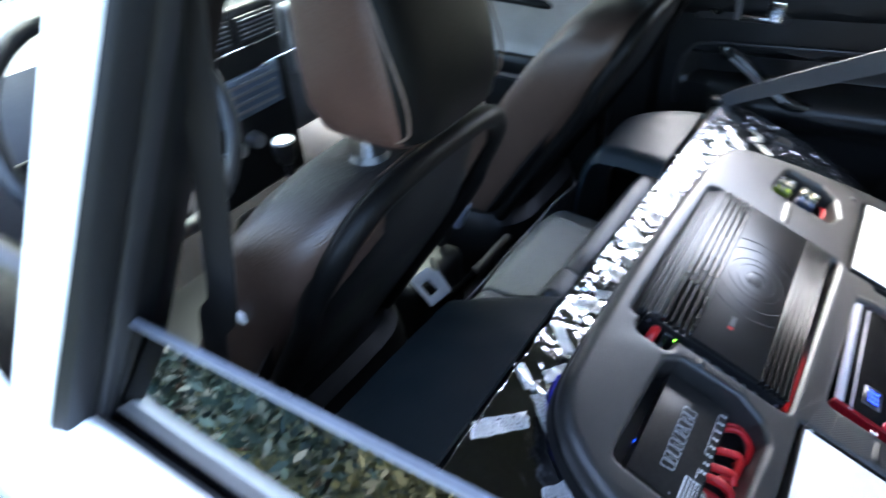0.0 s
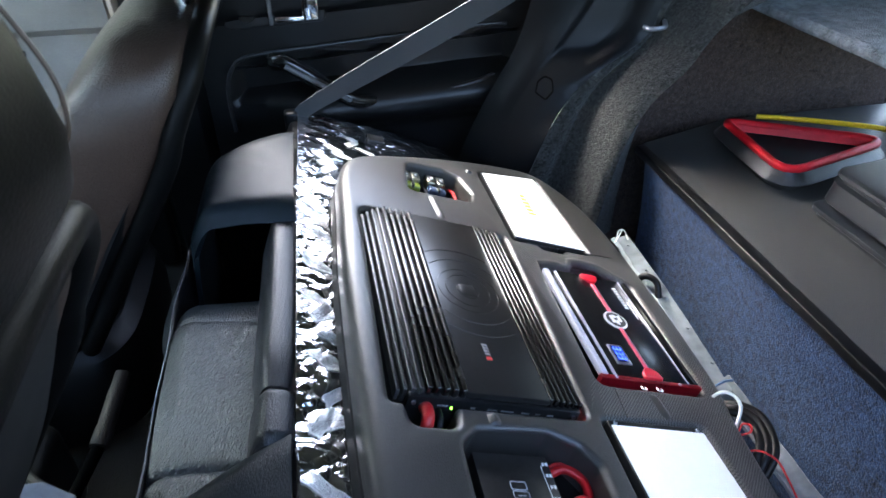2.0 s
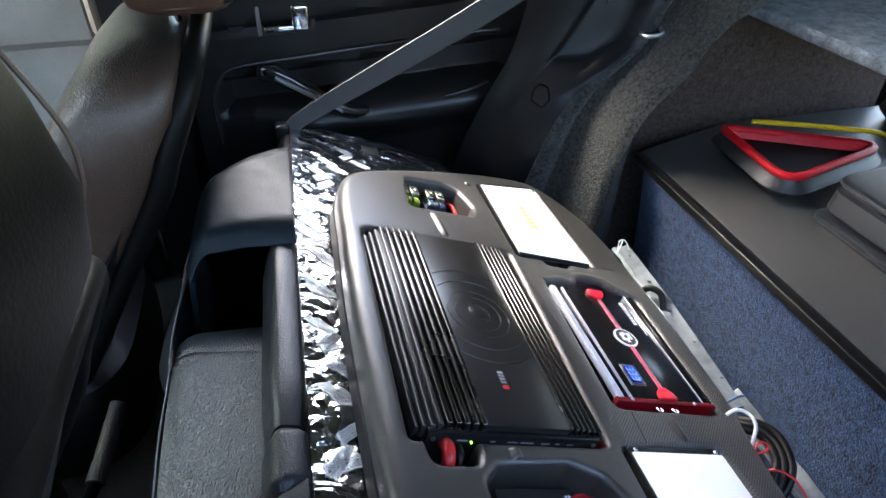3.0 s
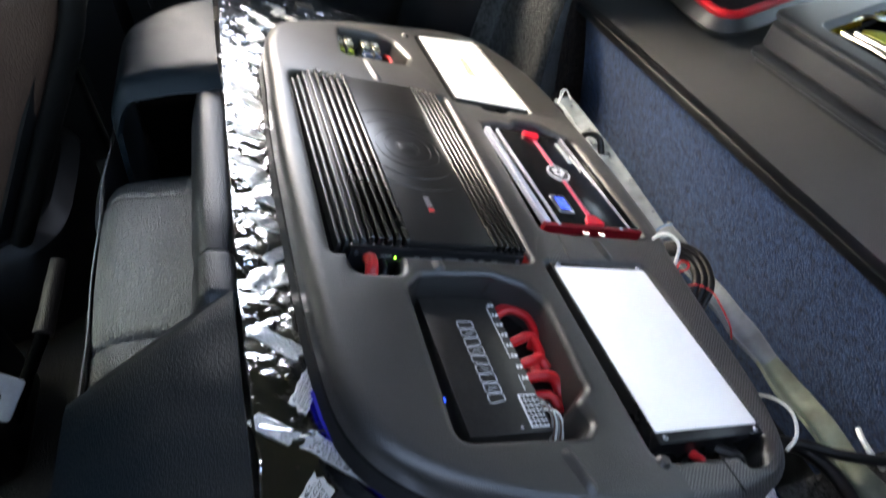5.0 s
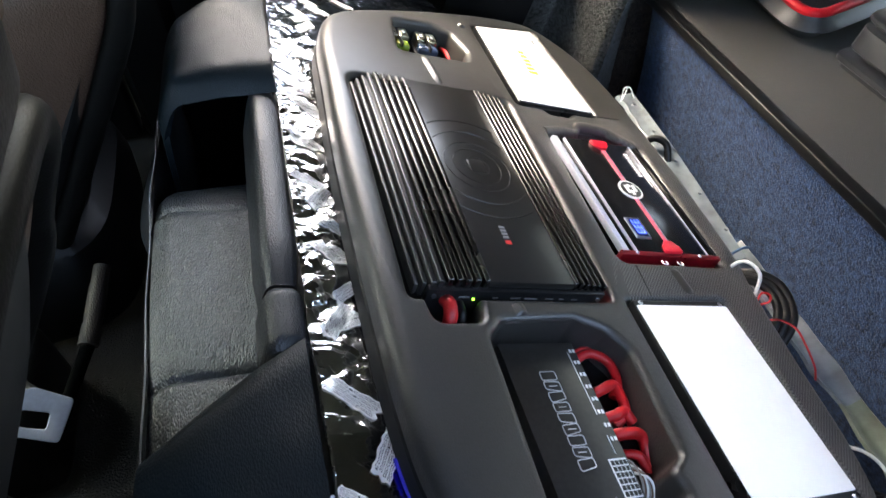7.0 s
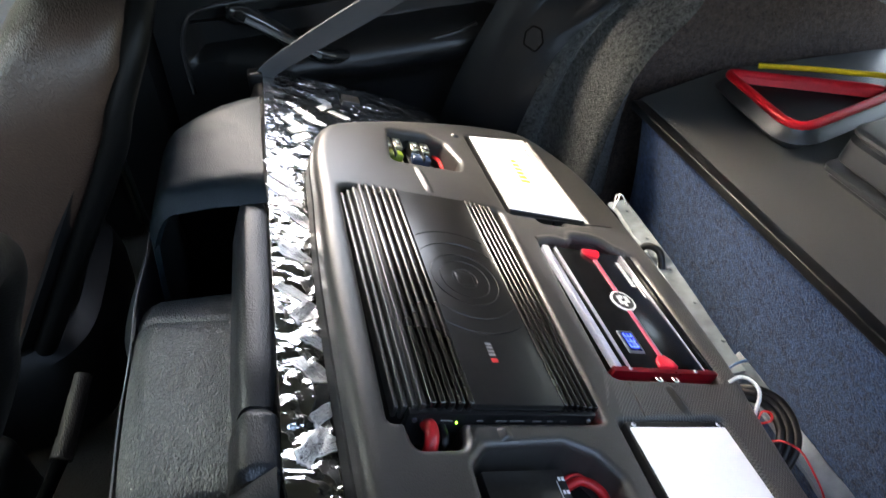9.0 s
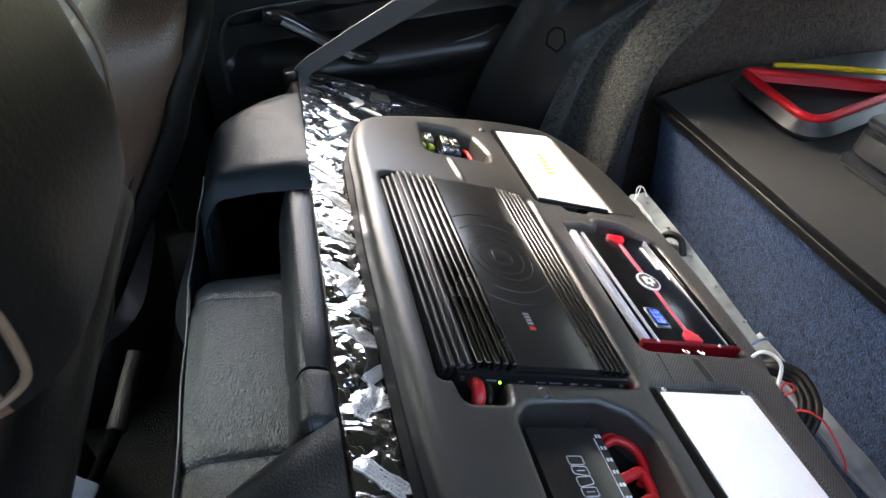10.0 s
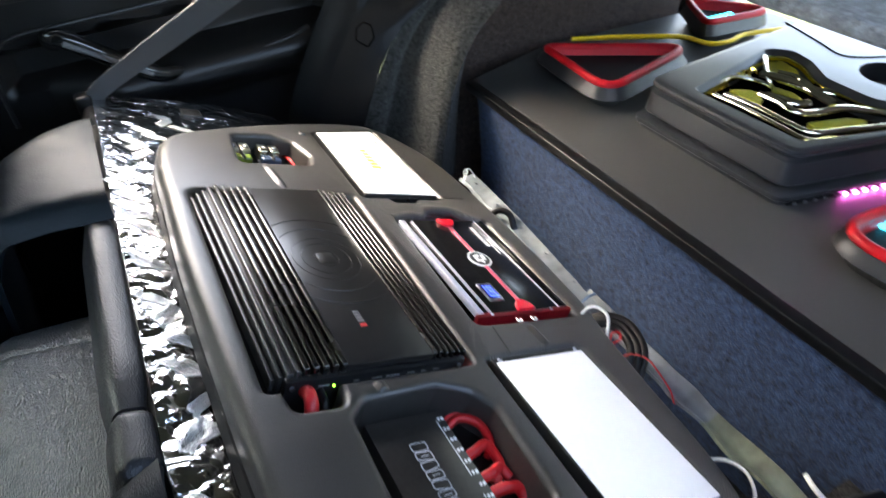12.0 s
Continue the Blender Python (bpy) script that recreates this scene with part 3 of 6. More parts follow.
def build_red_amplifier():
    a = thing("red_black_amplifier", "gloss black amplifier with red end caps, red stripe and blue voltmeter", "amplifier", BOARD)
    x0, x1, y0, y1, low, top = 0.026, 0.186, 0.080, 0.312, -0.05, 0.002
    part("body", block((x0 + 0.003, y0, low), (x1 - 0.003, y1, top - 0.003), 0.002), GLOSS_BLACK, a)
    part("top_plate", block((x0 + 0.022, y0, top - 0.006), (x1 - 0.018, y1, top), 0.001), GLOSS_BLACK, a)
    for x, w, mat in ((x0, 0.009, SILVER_FLAT), (x0 + 0.021, 0.0011, SILVER_FLAT), (x1 - 0.019, 0.0010, SILVER_FLAT), (x1 - 0.007, 0.005, GLOSS_BLACK)):
        part("edge_strip", block((x, y0 + 0.001, top - 0.008), (x + w, y1 - 0.001, top + 0.0012), 0.0008), mat, a)
    m, c = 0.108, 0.202
    part("stripe", block((m - 0.0030, y0 + 0.012, top - 0.001), (m + 0.0030, y1 - 0.010, top + 0.0012), 0.0006), PINK, a, "red lit stripe down the middle")
    part("stripe_edge", block((m + 0.0032, y0 + 0.012, top - 0.001), (m + 0.0042, y1 - 0.010, top + 0.0010)), SILVER, a)
    for y, s in ((y1 - 0.006, -1), (y0 + 0.006, 1)):
        o = rounded([(m - 0.016, y - 0.006 * s), (m + 0.016, y - 0.006 * s), (m + 0.013, y + 0.006 * s), (m + 0.005, y + 0.015 * s), (m - 0.005, y + 0.015 * s), (m - 0.013, y + 0.006 * s)], 0.004)
        part("end_cap_nose", slab(o, top + 0.004, top - 0.004, 0.002), RED_BRIGHT, a, "bright red nose")
    part("end_cap", block((x0 - 0.003, y0 - 0.005, low), (x1 + 0.003, y0 + 0.003, top), 0.0018, 3), RED, a, "red anodised end cap")
    part("end_cap", block((x0, y1 - 0.002, low), (x1, y1 + 0.005, top - 0.012), 0.0022, 3), RED, a, "red anodised end cap")
    bm = bmesh.new()
    add_disc(bm, (m, c, top), 0.0190, 0.0016, 36)
    part("badge_ring", bm, PRINT_WHITE, a)
    bm = bmesh.new()
    add_disc(bm, (m, c, top + 0.0003), 0.0160, 0.0017, 36)
    part("badge", bm, INK, a)
    bm = bmesh.new()
    for px, py, w, h in ((-0.009, -0.008, 0.006, 0.016), (-0.002, -0.011, 0.005, 0.009), (0.004, -0.004, 0.006, 0.013), (-0.004, 0.004, 0.006, 0.006)):
        add_block(bm, (m + px, c + py, top + 0.0018), (m + px + w, c + py + h, top + 0.0024), 0.0008)
    part("badge_mark", bm, PRINT_WHITE, a)
    part("voltmeter_frame", block((0.061, 0.104, top - 0.001), (0.086, 0.142, top + 0.002), 0.0015), SILVER, a)
    part("voltmeter", block((0.064, 0.107, top), (0.083, 0.139, top + 0.0024), 0.0008), SCREEN, a, "dark blue voltmeter display")
    bm = bmesh.new()
    for k in range(3):
        y = 0.112 + 0.009 * k
        for ax, ay, bx, by in ((0.067, y, 0.0685, y + 0.006), (0.0785, y, 0.080, y + 0.006), (0.067, y, 0.080, y + 0.0012), (0.073, y, 0.0742, y + 0.006)):
            add_block(bm, (ax, ay, top + 0.0024), (bx, by, top + 0.0028))
    part("digits", bm, glow("blue_digits", (0.04, 0.09, 1.0), 0.35), a)
    bm = bmesh.new()
    for k in range(8):
        add_block(bm, (0.146, 0.238 + 0.0068 * k, top), (0.153, 0.2425 + 0.0068 * k, top + 0.0004))
    add_block(bm, (0.157, 0.216, top), (0.1585, 0.256, top + 0.0004))
    part("print", bm, PRINT_WHITE, a)
    for x in (0.046, 0.150):
        screw_at(a, x, y0 - 0.0025, top + 0.001, 0.0026)
    for x in (0.084, 0.110):
        bm = bmesh.new()
        add_tube(bm, smooth_line([(x - 0.003, y0 - 0.012, 0.000), (x - 0.003, y0 - 0.018, 0.001), (x + 0.003, y0 - 0.018, 0.001), (x + 0.003, y0 - 0.012, 0.000)], 4), 0.0009, 6)
        part("wire_loop", bm, SILVER, a)


PINK = material("red_stripe", (0.80, 0.13, 0.19), 0.35)
SCREEN = material("meter_screen", (0.012, 0.016, 0.09), 0.15)
build_red_amplifier()


def build_small_amplifier():
    a = thing("flat_black_amplifier", "flat black amplifier with outlined lettering and a white spec label", "amplifier", BOARD)
    x0, x1, y0, y1, low, top = -0.180, -0.090, -0.205, -0.033, -0.055, -0.028
    part("case", block((x0, y0, low), (x1, y1, top), 0.0012), SATIN, a)
    # outlined lettering down the case, drawn as plain outlined bars
    bm = bmesh.new()
    n, ya, yb, xa, xb = 9, -0.170, -0.066, -0.146, -0.128
    for k in range(n):
        p, q = ya + (yb - ya) * k / n, ya + (yb - ya) * (k + 0.84) / n
        lean = (0.0016, -0.0016, 0.0)[k % 3]
        shape = rounded([(xa, p - lean), (xb, p + lean), (xb, q + lean * 0.3), (xa, q - lean * 0.3)], 0.0028, 4)
        add_tube(bm, [(c.x, c.y, top + 0.0002) for c in shape], 0.00055, 5, True)
        if k % 2:
            mid = 0.5 * (p + q)
            add_tube(bm, [(xa + 0.005, mid, top + 0.0002), (xb - 0.004, mid, top + 0.0002)], 0.0005, 5)
    part("lettering", bm, PRINT_GREY2, a)
    bm = bmesh.new()
    for k in range(8):
        y = -0.046 - 0.0142 * k
        add_block(bm, (-0.0985, y, top), (-0.0960, y + 0.004, top + 0.0004))
        add_block(bm, (-0.0945, y, top), (-0.0915, y + 0.004, top + 0.0004))
    add_block(bm, (-0.1015, -0.118, top), (-0.1007, -0.046, top + 0.0004))
    add_block(bm, (-0.1015, -0.158, top), (-0.1007, -0.140, top + 0.0004))
    part("terminal_marks", bm, PRINT_WHITE, a)
    lab = part("spec_label", block((-0.113, -0.200, top), (-0.093, -0.163, top + 0.0005)), PRINT_WHITE, a, "white spec label")
    bm = bmesh.new()
    for i in range(4):
        for j in range(6):
            add_block(bm, (-0.1115 + 0.0047 * i, -0.1985 + 0.0058 * j, top + 0.0005), (-0.1115 + 0.0047 * i + 0.0038, -0.1985 + 0.0058 * j + 0.0046, top + 0.0008))
    part("label_print", bm, INK, lab)
    part("terminal_block", block((-0.090, y0 + 0.004, low), (-0.084, y1 - 0.006, top - 0.010), 0.001), PLASTIC, a)
    screw_at(a, -0.123, -0.199, top, 0.0016)
    bm = bmesh.new()
    add_disc(bm, (0, 0, 0), 0.0026, 0.0008, 10)
    bmesh.ops.transform(bm, matrix=pose(-0.1798, -0.151, -0.0475, 0, -90, 0), verts=bm.verts[:])
    part("indicator_light", bm, glow("blue_led", (0.02, 0.08, 1.0), 0.15), a, "small blue indicator light")
    c = thing("red_cable_bundle", "bundle of thick red speaker and power cables looping in a pocket", "cables", BOARD)
    for pts, r in (
            ([(-0.088, -0.040, -0.045), (-0.070, -0.034, -0.038), (-0.050, -0.040, -0.040), (-0.040, -0.062, -0.044)], 0.0022),
            ([(-0.086, -0.046, -0.046), (-0.066, -0.042, -0.036), (-0.049, -0.056, -0.034), (-0.047, -0.078, -0.038), (-0.056, -0.092, -0.044)], 0.0052),
            ([(-0.086, -0.088, -0.044), (-0.072, -0.086, -0.036), (-0.056, -0.082, -0.036), (-0.052, -0.098, -0.038), (-0.054, -0.112, -0.042), (-0.066, -0.120, -0.05)], 0.0056),
            ([(-0.086, -0.116, -0.044), (-0.072, -0.116, -0.036), (-0.058, -0.112, -0.037), (-0.050, -0.122, -0.042)], 0.0058),
            ([(-0.086, -0.134, -0.044), (-0.070, -0.136, -0.035), (-0.052, -0.138, -0.038), (-0.046, -0.150, -0.046), (-0.050, -0.170, -0.055)], 0.0062),
            ([(-0.080, -0.150, -0.05), (-0.064, -0.156, -0.042), (-0.056, -0.168, -0.046)], 0.005)):
        part("red_cable", tube(smooth_line(pts, 6), r, 10), RED_CABLE, c)
    w = thing("thin_wire_bundle", "thin grey and brown wires twisted together beside the amplifier", "cables", BOARD)
    for k in range(6):
        o = 0.003 * k
        part("wire", tube(smooth_line([(-0.088, -0.152 - o, -0.046), (-0.080 + 0.4 * o, -0.166 - o, -0.036 + 0.2 * o), (-0.078 + 0.6 * o, -0.186 - 0.5 * o, -0.038), (-0.084 + o, -0.206, -0.052)], 6), 0.0013, 6),
             (GREY_WIRE, BROWN_WIRE, WHITE_CABLE)[k % 3], w)


SATIN = material("satin_black_case", (0.060, 0.056, 0.052), 0.30, metal=0.75, grain=0.04, size=400, depth=0.0003)
PRINT_GREY2 = material("light_outline_print", (0.45, 0.45, 0.46), 0.45, vary=0.05)
GREY_WIRE = material("grey_wire", (0.2, 0.19, 0.18), 0.5)
BROWN_WIRE = material("brown_wire", (0.10, 0.05, 0.03), 0.5)
build_small_amplifier()


def build_white_amplifier(y0, y1, x0, x1, skew, rim, label):
    a = thing("white_amplifier", label, "amplifier", BOARD, group="white amplifiers on the board")
    top, low = 0.0015, -0.045
    o = rounded([(x0, y0), (x1, y0), (x1 - skew * 0.4, y1), (x0, y1 - skew)], 0.004)
    part("body", slab(o, top - 0.0012, low, 0.002), BLACK_METAL, a, "black side rim")
    i = rounded([(x0 + 0.002, y0 + rim), (x1 - 0.002, y0 + rim), (x1 - 0.002 - skew * 0.4, y1 - rim * 0.7), (x0 + 0.002, y1 - rim * 0.7 - skew)], 0.003)
    part("cover", slab(i, top, top - 0.006, 0.001), WHITE, a, "plain white top cover")
    return a


w = build_white_amplifier(-0.246, 0.004, -0.006, 0.138, 0.0, 0.012, "slim amplifier with plain white cover and black end strips")
for sx, sy in ((0.004, -0.240), (0.128, -0.240), (0.004, -0.001), (0.128, -0.001)):
    screw_at(w, sx, sy, 0.0006, 0.0030)
v = build_white_amplifier(0.394, 0.655, 0.006, 0.147, 0.030, 0.004, "slim white amplifier with small yellow lettering on its cover")
bm = bmesh.new()
for k in range(6):
    add_block(bm, (0.064 + 0.001 * k, 0.488 + 0.013 * k, 0.0015), (0.082 - 0.001 * (k % 3), 0.497 + 0.013 * k, 0.0019))
part("lettering", bm, PRINT_YELLOW, v)
bm = bmesh.new()
for k in range(4):
    add_block(bm, (0.119, 0.585 + 0.008 * k, 0.0015), (0.1225, 0.590 + 0.008 * k, 0.0019))
part("small_print", bm, INK, v)
t = thing("amplifier_lead", "short black lead with a red plug under the amplifier's end", "cable", BOARD)
part("plug", tube(smooth_line([(0.050, -0.246, -0.022), (0.054, -0.258, -0.020), (0.058, -0.272, -0.03)]), 0.005, 8), RED_CABLE, t)
part("lead", tube(smooth_line([(0.080, -0.246, -0.018), (0.094, -0.262, -0.012), (0.106, -0.272, -0.03)]), 0.006, 8), BLACK_CABLE, t)


def build_fuses():
    for k, (x, glass) in enumerate(((-0.142, FUSE_GREEN), (-0.092, FUSE_BLUE))):
        f = thing("fuse_holder", "clear fuse holder with a %s fuse sunk in the board" % ("yellow-green" if k == 0 else "blue"), "fuse holder", BOARD, group="fuse holders in the board")
        part("base", block((x - 0.021, 0.505, -0.052), (x + 0.021, 0.597, -0.034), 0.003), PLASTIC, f)
        part("fuse", block((x - 0.017, 0.546, -0.036), (x + 0.017, 0.566, -0.022), 0.004, 3), glass, f, "tinted clear fuse body")
        part("rib", block((x - 0.001, 0.540, -0.024), (x + 0.001, 0.590, -0.016), 0.0005), PLASTIC, f)
        for dx in (-0.0095, 0.0095):
            t = part("terminal", block((x + dx - 0.0078, 0.566, -0.036), (x + dx + 0.0078, 0.594, -0.017), 0.002, 3), BRASS, f, "nickel clamp block")
            part("clamp_slot", block((x + dx - 0.0042, 0.573, -0.0176), (x + dx + 0.0042, 0.586, -0.0164), 0.0005), INK, t)
            part("clamp_screw", block((x + dx - 0.0022, 0.576, -0.0166), (x + dx + 0.0022, 0.583, -0.0158), 0.0005), PRINT_WHITE, t)
    r = thing("fuse_lead", "red lead running into the fuse pocket", "cable", BOARD)
    part("red_lead", tube(smooth_line([(-0.058, 0.590, -0.036), (-0.054, 0.570, -0.032), (-0.052, 0.545, -0.036), (-0.052, 0.525, -0.048)]), 0.0035, 8), RED_CABLE, r)


FUSE_GREEN = material("green_fuse", (0.13, 0.17, 0.018), 0.12)
FUSE_BLUE = material("blue_fuse", (0.035, 0.05, 0.09), 0.12)
BRASS = material("nickel_terminal", (0.40, 0.37, 0.26), 0.28, metal=1.0)
build_fuses()


# ---- the folded backrest and the rear cushion ----
def build_backrest():
    s = thing("folded_backrest", "black leather rear backrest folded forward onto the cushion", "car seat", BOARD)
    # steel back panel and padding below it
    o = rounded([(-0.372, -0.46), (0.150, -0.46), (0.185, -0.30), (0.215, 0.30), (0.200, 0.70), (-0.06, 0.86), (-0.18, 0.89), (-0.345, 0.84)], [0.03, 0.02, 0.05, 0.05, 0.05, 0.04, 0.04, 0.02])
    part("back_panel", slab(o, -0.066, -0.150, 0.014), PLASTIC, s)
    # padded leather edge along the backrest's top, in lengths with seams between them
    def edge(ya, yb, n=16):
        rows = []
        for k in range(n + 1):
            y = ya + (yb - ya) * k / n
            end = 0.80 + 0.20 * min(1, 8 * min(k, n - k) / n)
            cx, cz = -0.374 + 0.028 * max(0, y), -0.092
            ring_pts = []
            for j in range(20):
                a = 2 * math.pi * j / 20
                ca, sa = math.cos(a), math.sin(a)
                ring_pts.append(Vector((cx + 0.021 * end * math.copysign(abs(ca) ** 0.55, ca), y, cz + 0.036 * end * math.copysign(abs(sa) ** 0.6, sa) + 0.0008 * noise.noise(Vector((y * 40, j, 0))))))
            rows.append(ring_pts)
        return loft(rows)
    for ya, yb in ((0.068, 0.42), (-0.012, 0.064)):
        part("leather_edge", edge(ya, yb), LEATHER, s)


build_backrest()


def build_foil():
    """Crumpled butyl foil glued over the back panel."""
    def creases(p):
        """Sharp slanting folds at three scales, flatter towards the near end."""
        k = 0.22 + 0.68 * max(0, min(1, (p.y + 0.10) / 0.16)) - 0.45 * max(0, min(1, (p.y - 0.40) / 0.14))
        q = Vector((0.72 * p.x + 0.70 * p.y, 1.35 * (0.72 * p.y - 0.70 * p.x), 0))
        q = q + Vector((noise.noise(p * 20), noise.noise(p * 20 + Vector((5, 2, 0))), 0)) * 0.020
        return k * (0.0115 * abs(noise.noise(q * 14)) + 0.0062 * abs(noise.noise(q * 40 + Vector((3, 1, 2)))) + 0.0008 * abs(noise.noise(p * 110)) - 0.0025)
    def f(u, v):
        u = u ** 1.8
        y = -0.46 + 1.33 * v
        left = -0.356 + 0.022 * max(0, y / 0.75)
        right = 0.17 + 0.05 * min(1, max(0, (y + 0.4) / 0.6))
        if y > 0.60:
            right = right - (y - 0.60) * 0.95
        x = left + (right - left) * u
        if y > 0.84:
            x = left + (right - left) * (0.08 + 0.84 * u)
        p = Vector((x, y, 0))
        z = -0.060 + creases(p)
        # curls down over the near and far ends
        z -= 3.0 * max(0, -0.40 - y) ** 2 + 3.0 * max(0, y - 0.83) ** 2
        return Vector((x, y, z))
    fo = thing("foil_sheet", "crumpled shiny silver butyl foil glued over the folded backrest", "foil", BOARD)
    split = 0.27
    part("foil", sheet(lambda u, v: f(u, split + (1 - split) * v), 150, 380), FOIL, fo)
    # near end: flatter, and in the foil colour darkened for its reflections
    part("smooth_shaded_foil", sheet(lambda u, v: f(u, split * v), 110, 74), FOIL_SMOOTH_SHADED, fo)
    # printed strips on the foil
    spots = [(-0.326, -0.067, -40, 0.075, 0.024), (-0.306, -0.124, 60, 0.062, 0.026), (-0.340, -0.162, -35, 0.055, 0.022), (-0.275, -0.205, -38, 0.130, 0.026),
             (-0.330, -0.246, 52, 0.110, 0.030), (-0.222, -0.262, 58, 0.095, 0.030), (-0.112, -0.300, 70, 0.070, 0.028), (-0.200, -0.335, -30, 0.06, 0.026),
             (-0.020, -0.350, 60, 0.080, 0.028), (0.090, -0.345, 75, 0.085, 0.030), (-0.325, 0.020, 52, 0.060, 0.024), (-0.322, 0.110, -60, 0.06, 0.024), (0.165, -0.275, 80, 0.06, 0.028),
             (-0.318, 0.200, 55, 0.055, 0.022), (-0.322, 0.300, -40, 0.060, 0.022), (-0.312, 0.390, -38, 0.065, 0.022), (-0.316, 0.470, -42, 0.065, 0.020), (-0.306, 0.540, -42, 0.075, 0.024)]
    # more torn strips down the visible edge
    rnd = random.Random(11)
    for k in range(13):
        spots.append((-0.332 + rnd.uniform(0.0, 0.030), 0.015 + 0.044 * k + rnd.uniform(-0.012, 0.012), rnd.choice((-40, 50, -35, 20)) + rnd.uniform(-15, 15), rnd.uniform(0.045, 0.075), rnd.uniform(0.018, 0.026)))
    for k in range(8):
        y = 0.615 + 0.022 * k
        spots.append((-0.315 + 0.16 * rnd.random() * (y - 0.5) / 0.2, y, rnd.choice((-35, -25, 30, 45)) + rnd.uniform(-8, 8), rnd.uniform(0.048, 0.062), 0.021))
    for k, (x, y, a, ln, wd) in enumerate(spots):
        ln, wd = ln * 0.74, wd * 0.85
        m = pose(x, y, 0, 0, 0, a)
        def g(u, v):
            ragged = 0.22 * noise.noise(Vector((v * 4, k * 2, 0)))
            taper = 0.88 + 0.22 * noise.noise(Vector((u * 5, k * 3, 1))) + 0.12 * noise.noise(Vector((u * 14, k * 3, 4)))
            q = m @ Vector(((u - 0.5) * (1 + ragged) * ln + 0.25 * (v - 0.5) * wd, (v - 0.5) * wd * taper, 0))
            pp = Vector((q.x, q.y, 0))
            z = -0.0588 + creases(pp)
            z -= 3.0 * max(0, -0.40 - q.y) ** 2 + 3.0 * max(0, q.y - 0.83) ** 2
            return Vector((q.x, q.y, z))
        lab = part("printed_strip", sheet(g, 12, 5), LABEL, fo, "pale printed strip")
        if y < 0.50:
            bm = bmesh.new()
            rnd = random.Random(k)
            for r in range(4):
                u = 0.04 + rnd.uniform(0, 0.06)
                while u < 0.92:
                    du = rnd.uniform(0.03, 0.07)
                    v0, w = 0.08 + 0.22 * r, min(0.96, u + du)
                    # each mark is a bar, or a small hollow shape of four bars
                    bars = [(u, w, v0, v0 + 0.13)] if rnd.random() < 0.08 else [(u, w, v0, v0 + 0.030), (u, w, v0 + 0.115, v0 + 0.145), (u, u + 0.20 * du, v0 + 0.030, v0 + 0.115)] + ([(w - 0.20 * du, w, v0 + 0.030, v0 + 0.115)] if rnd.random() < 0.6 else [])
                    for ua, ub, va, vb in bars:
                        bm.faces.new([bm.verts.new(p + Vector((0, 0, 0.0008))) for p in (g(ua, va), g(ub, va), g(ub, vb), g(ua, vb))])
                    u += du + rnd.uniform(0.012, 0.03)
            part("print", bm, INK_GREY, lab)
    # a small square cut-out with a steel edge near the far end
    part("square_hole", block((-0.185, 0.785, -0.061), (-0.150, 0.815, -0.055), 0.002), INK, fo)
    for ya, yb in ((-0.36, -0.20), (-0.20, -0.02)):
        pts = [(-0.3555 + 0.0012 * math.sin(90 * (ya + (yb - ya) * k / 12)), ya + (yb - ya) * k / 12, -0.0565 + 0.0012 * math.cos(140 * k)) for k in range(13)]
        part("foil_lip", tube(pts, 0.0014, 5), FOIL, fo)
    bm = bmesh.new()
    add_tube(bm, smooth_line([(-0.352, -0.16, -0.056), (-0.33, -0.168, -0.054), (-0.30, -0.17, -0.055), (-0.262, -0.172, -0.056)]), 0.0016, 6)
    part("foil_crease", bm, FOIL, fo)


build_foil()


def build_under_light():
    u = thing("blue_light_strip", "blue light strip glowing under the board's rim", "light strip", BOARD)
    pts = [(-0.303, -0.13), (-0.296, -0.17), (-0.276, -0.212), (-0.242, -0.244), (-0.195, -0.268)]
    part("strip", tube(smooth_line([(x, y, -0.0545) for x, y in pts]), 0.0018, 6), glow("deep_blue_led", (0.01, 0.01, 1.0), 0.012), u)


build_under_light()


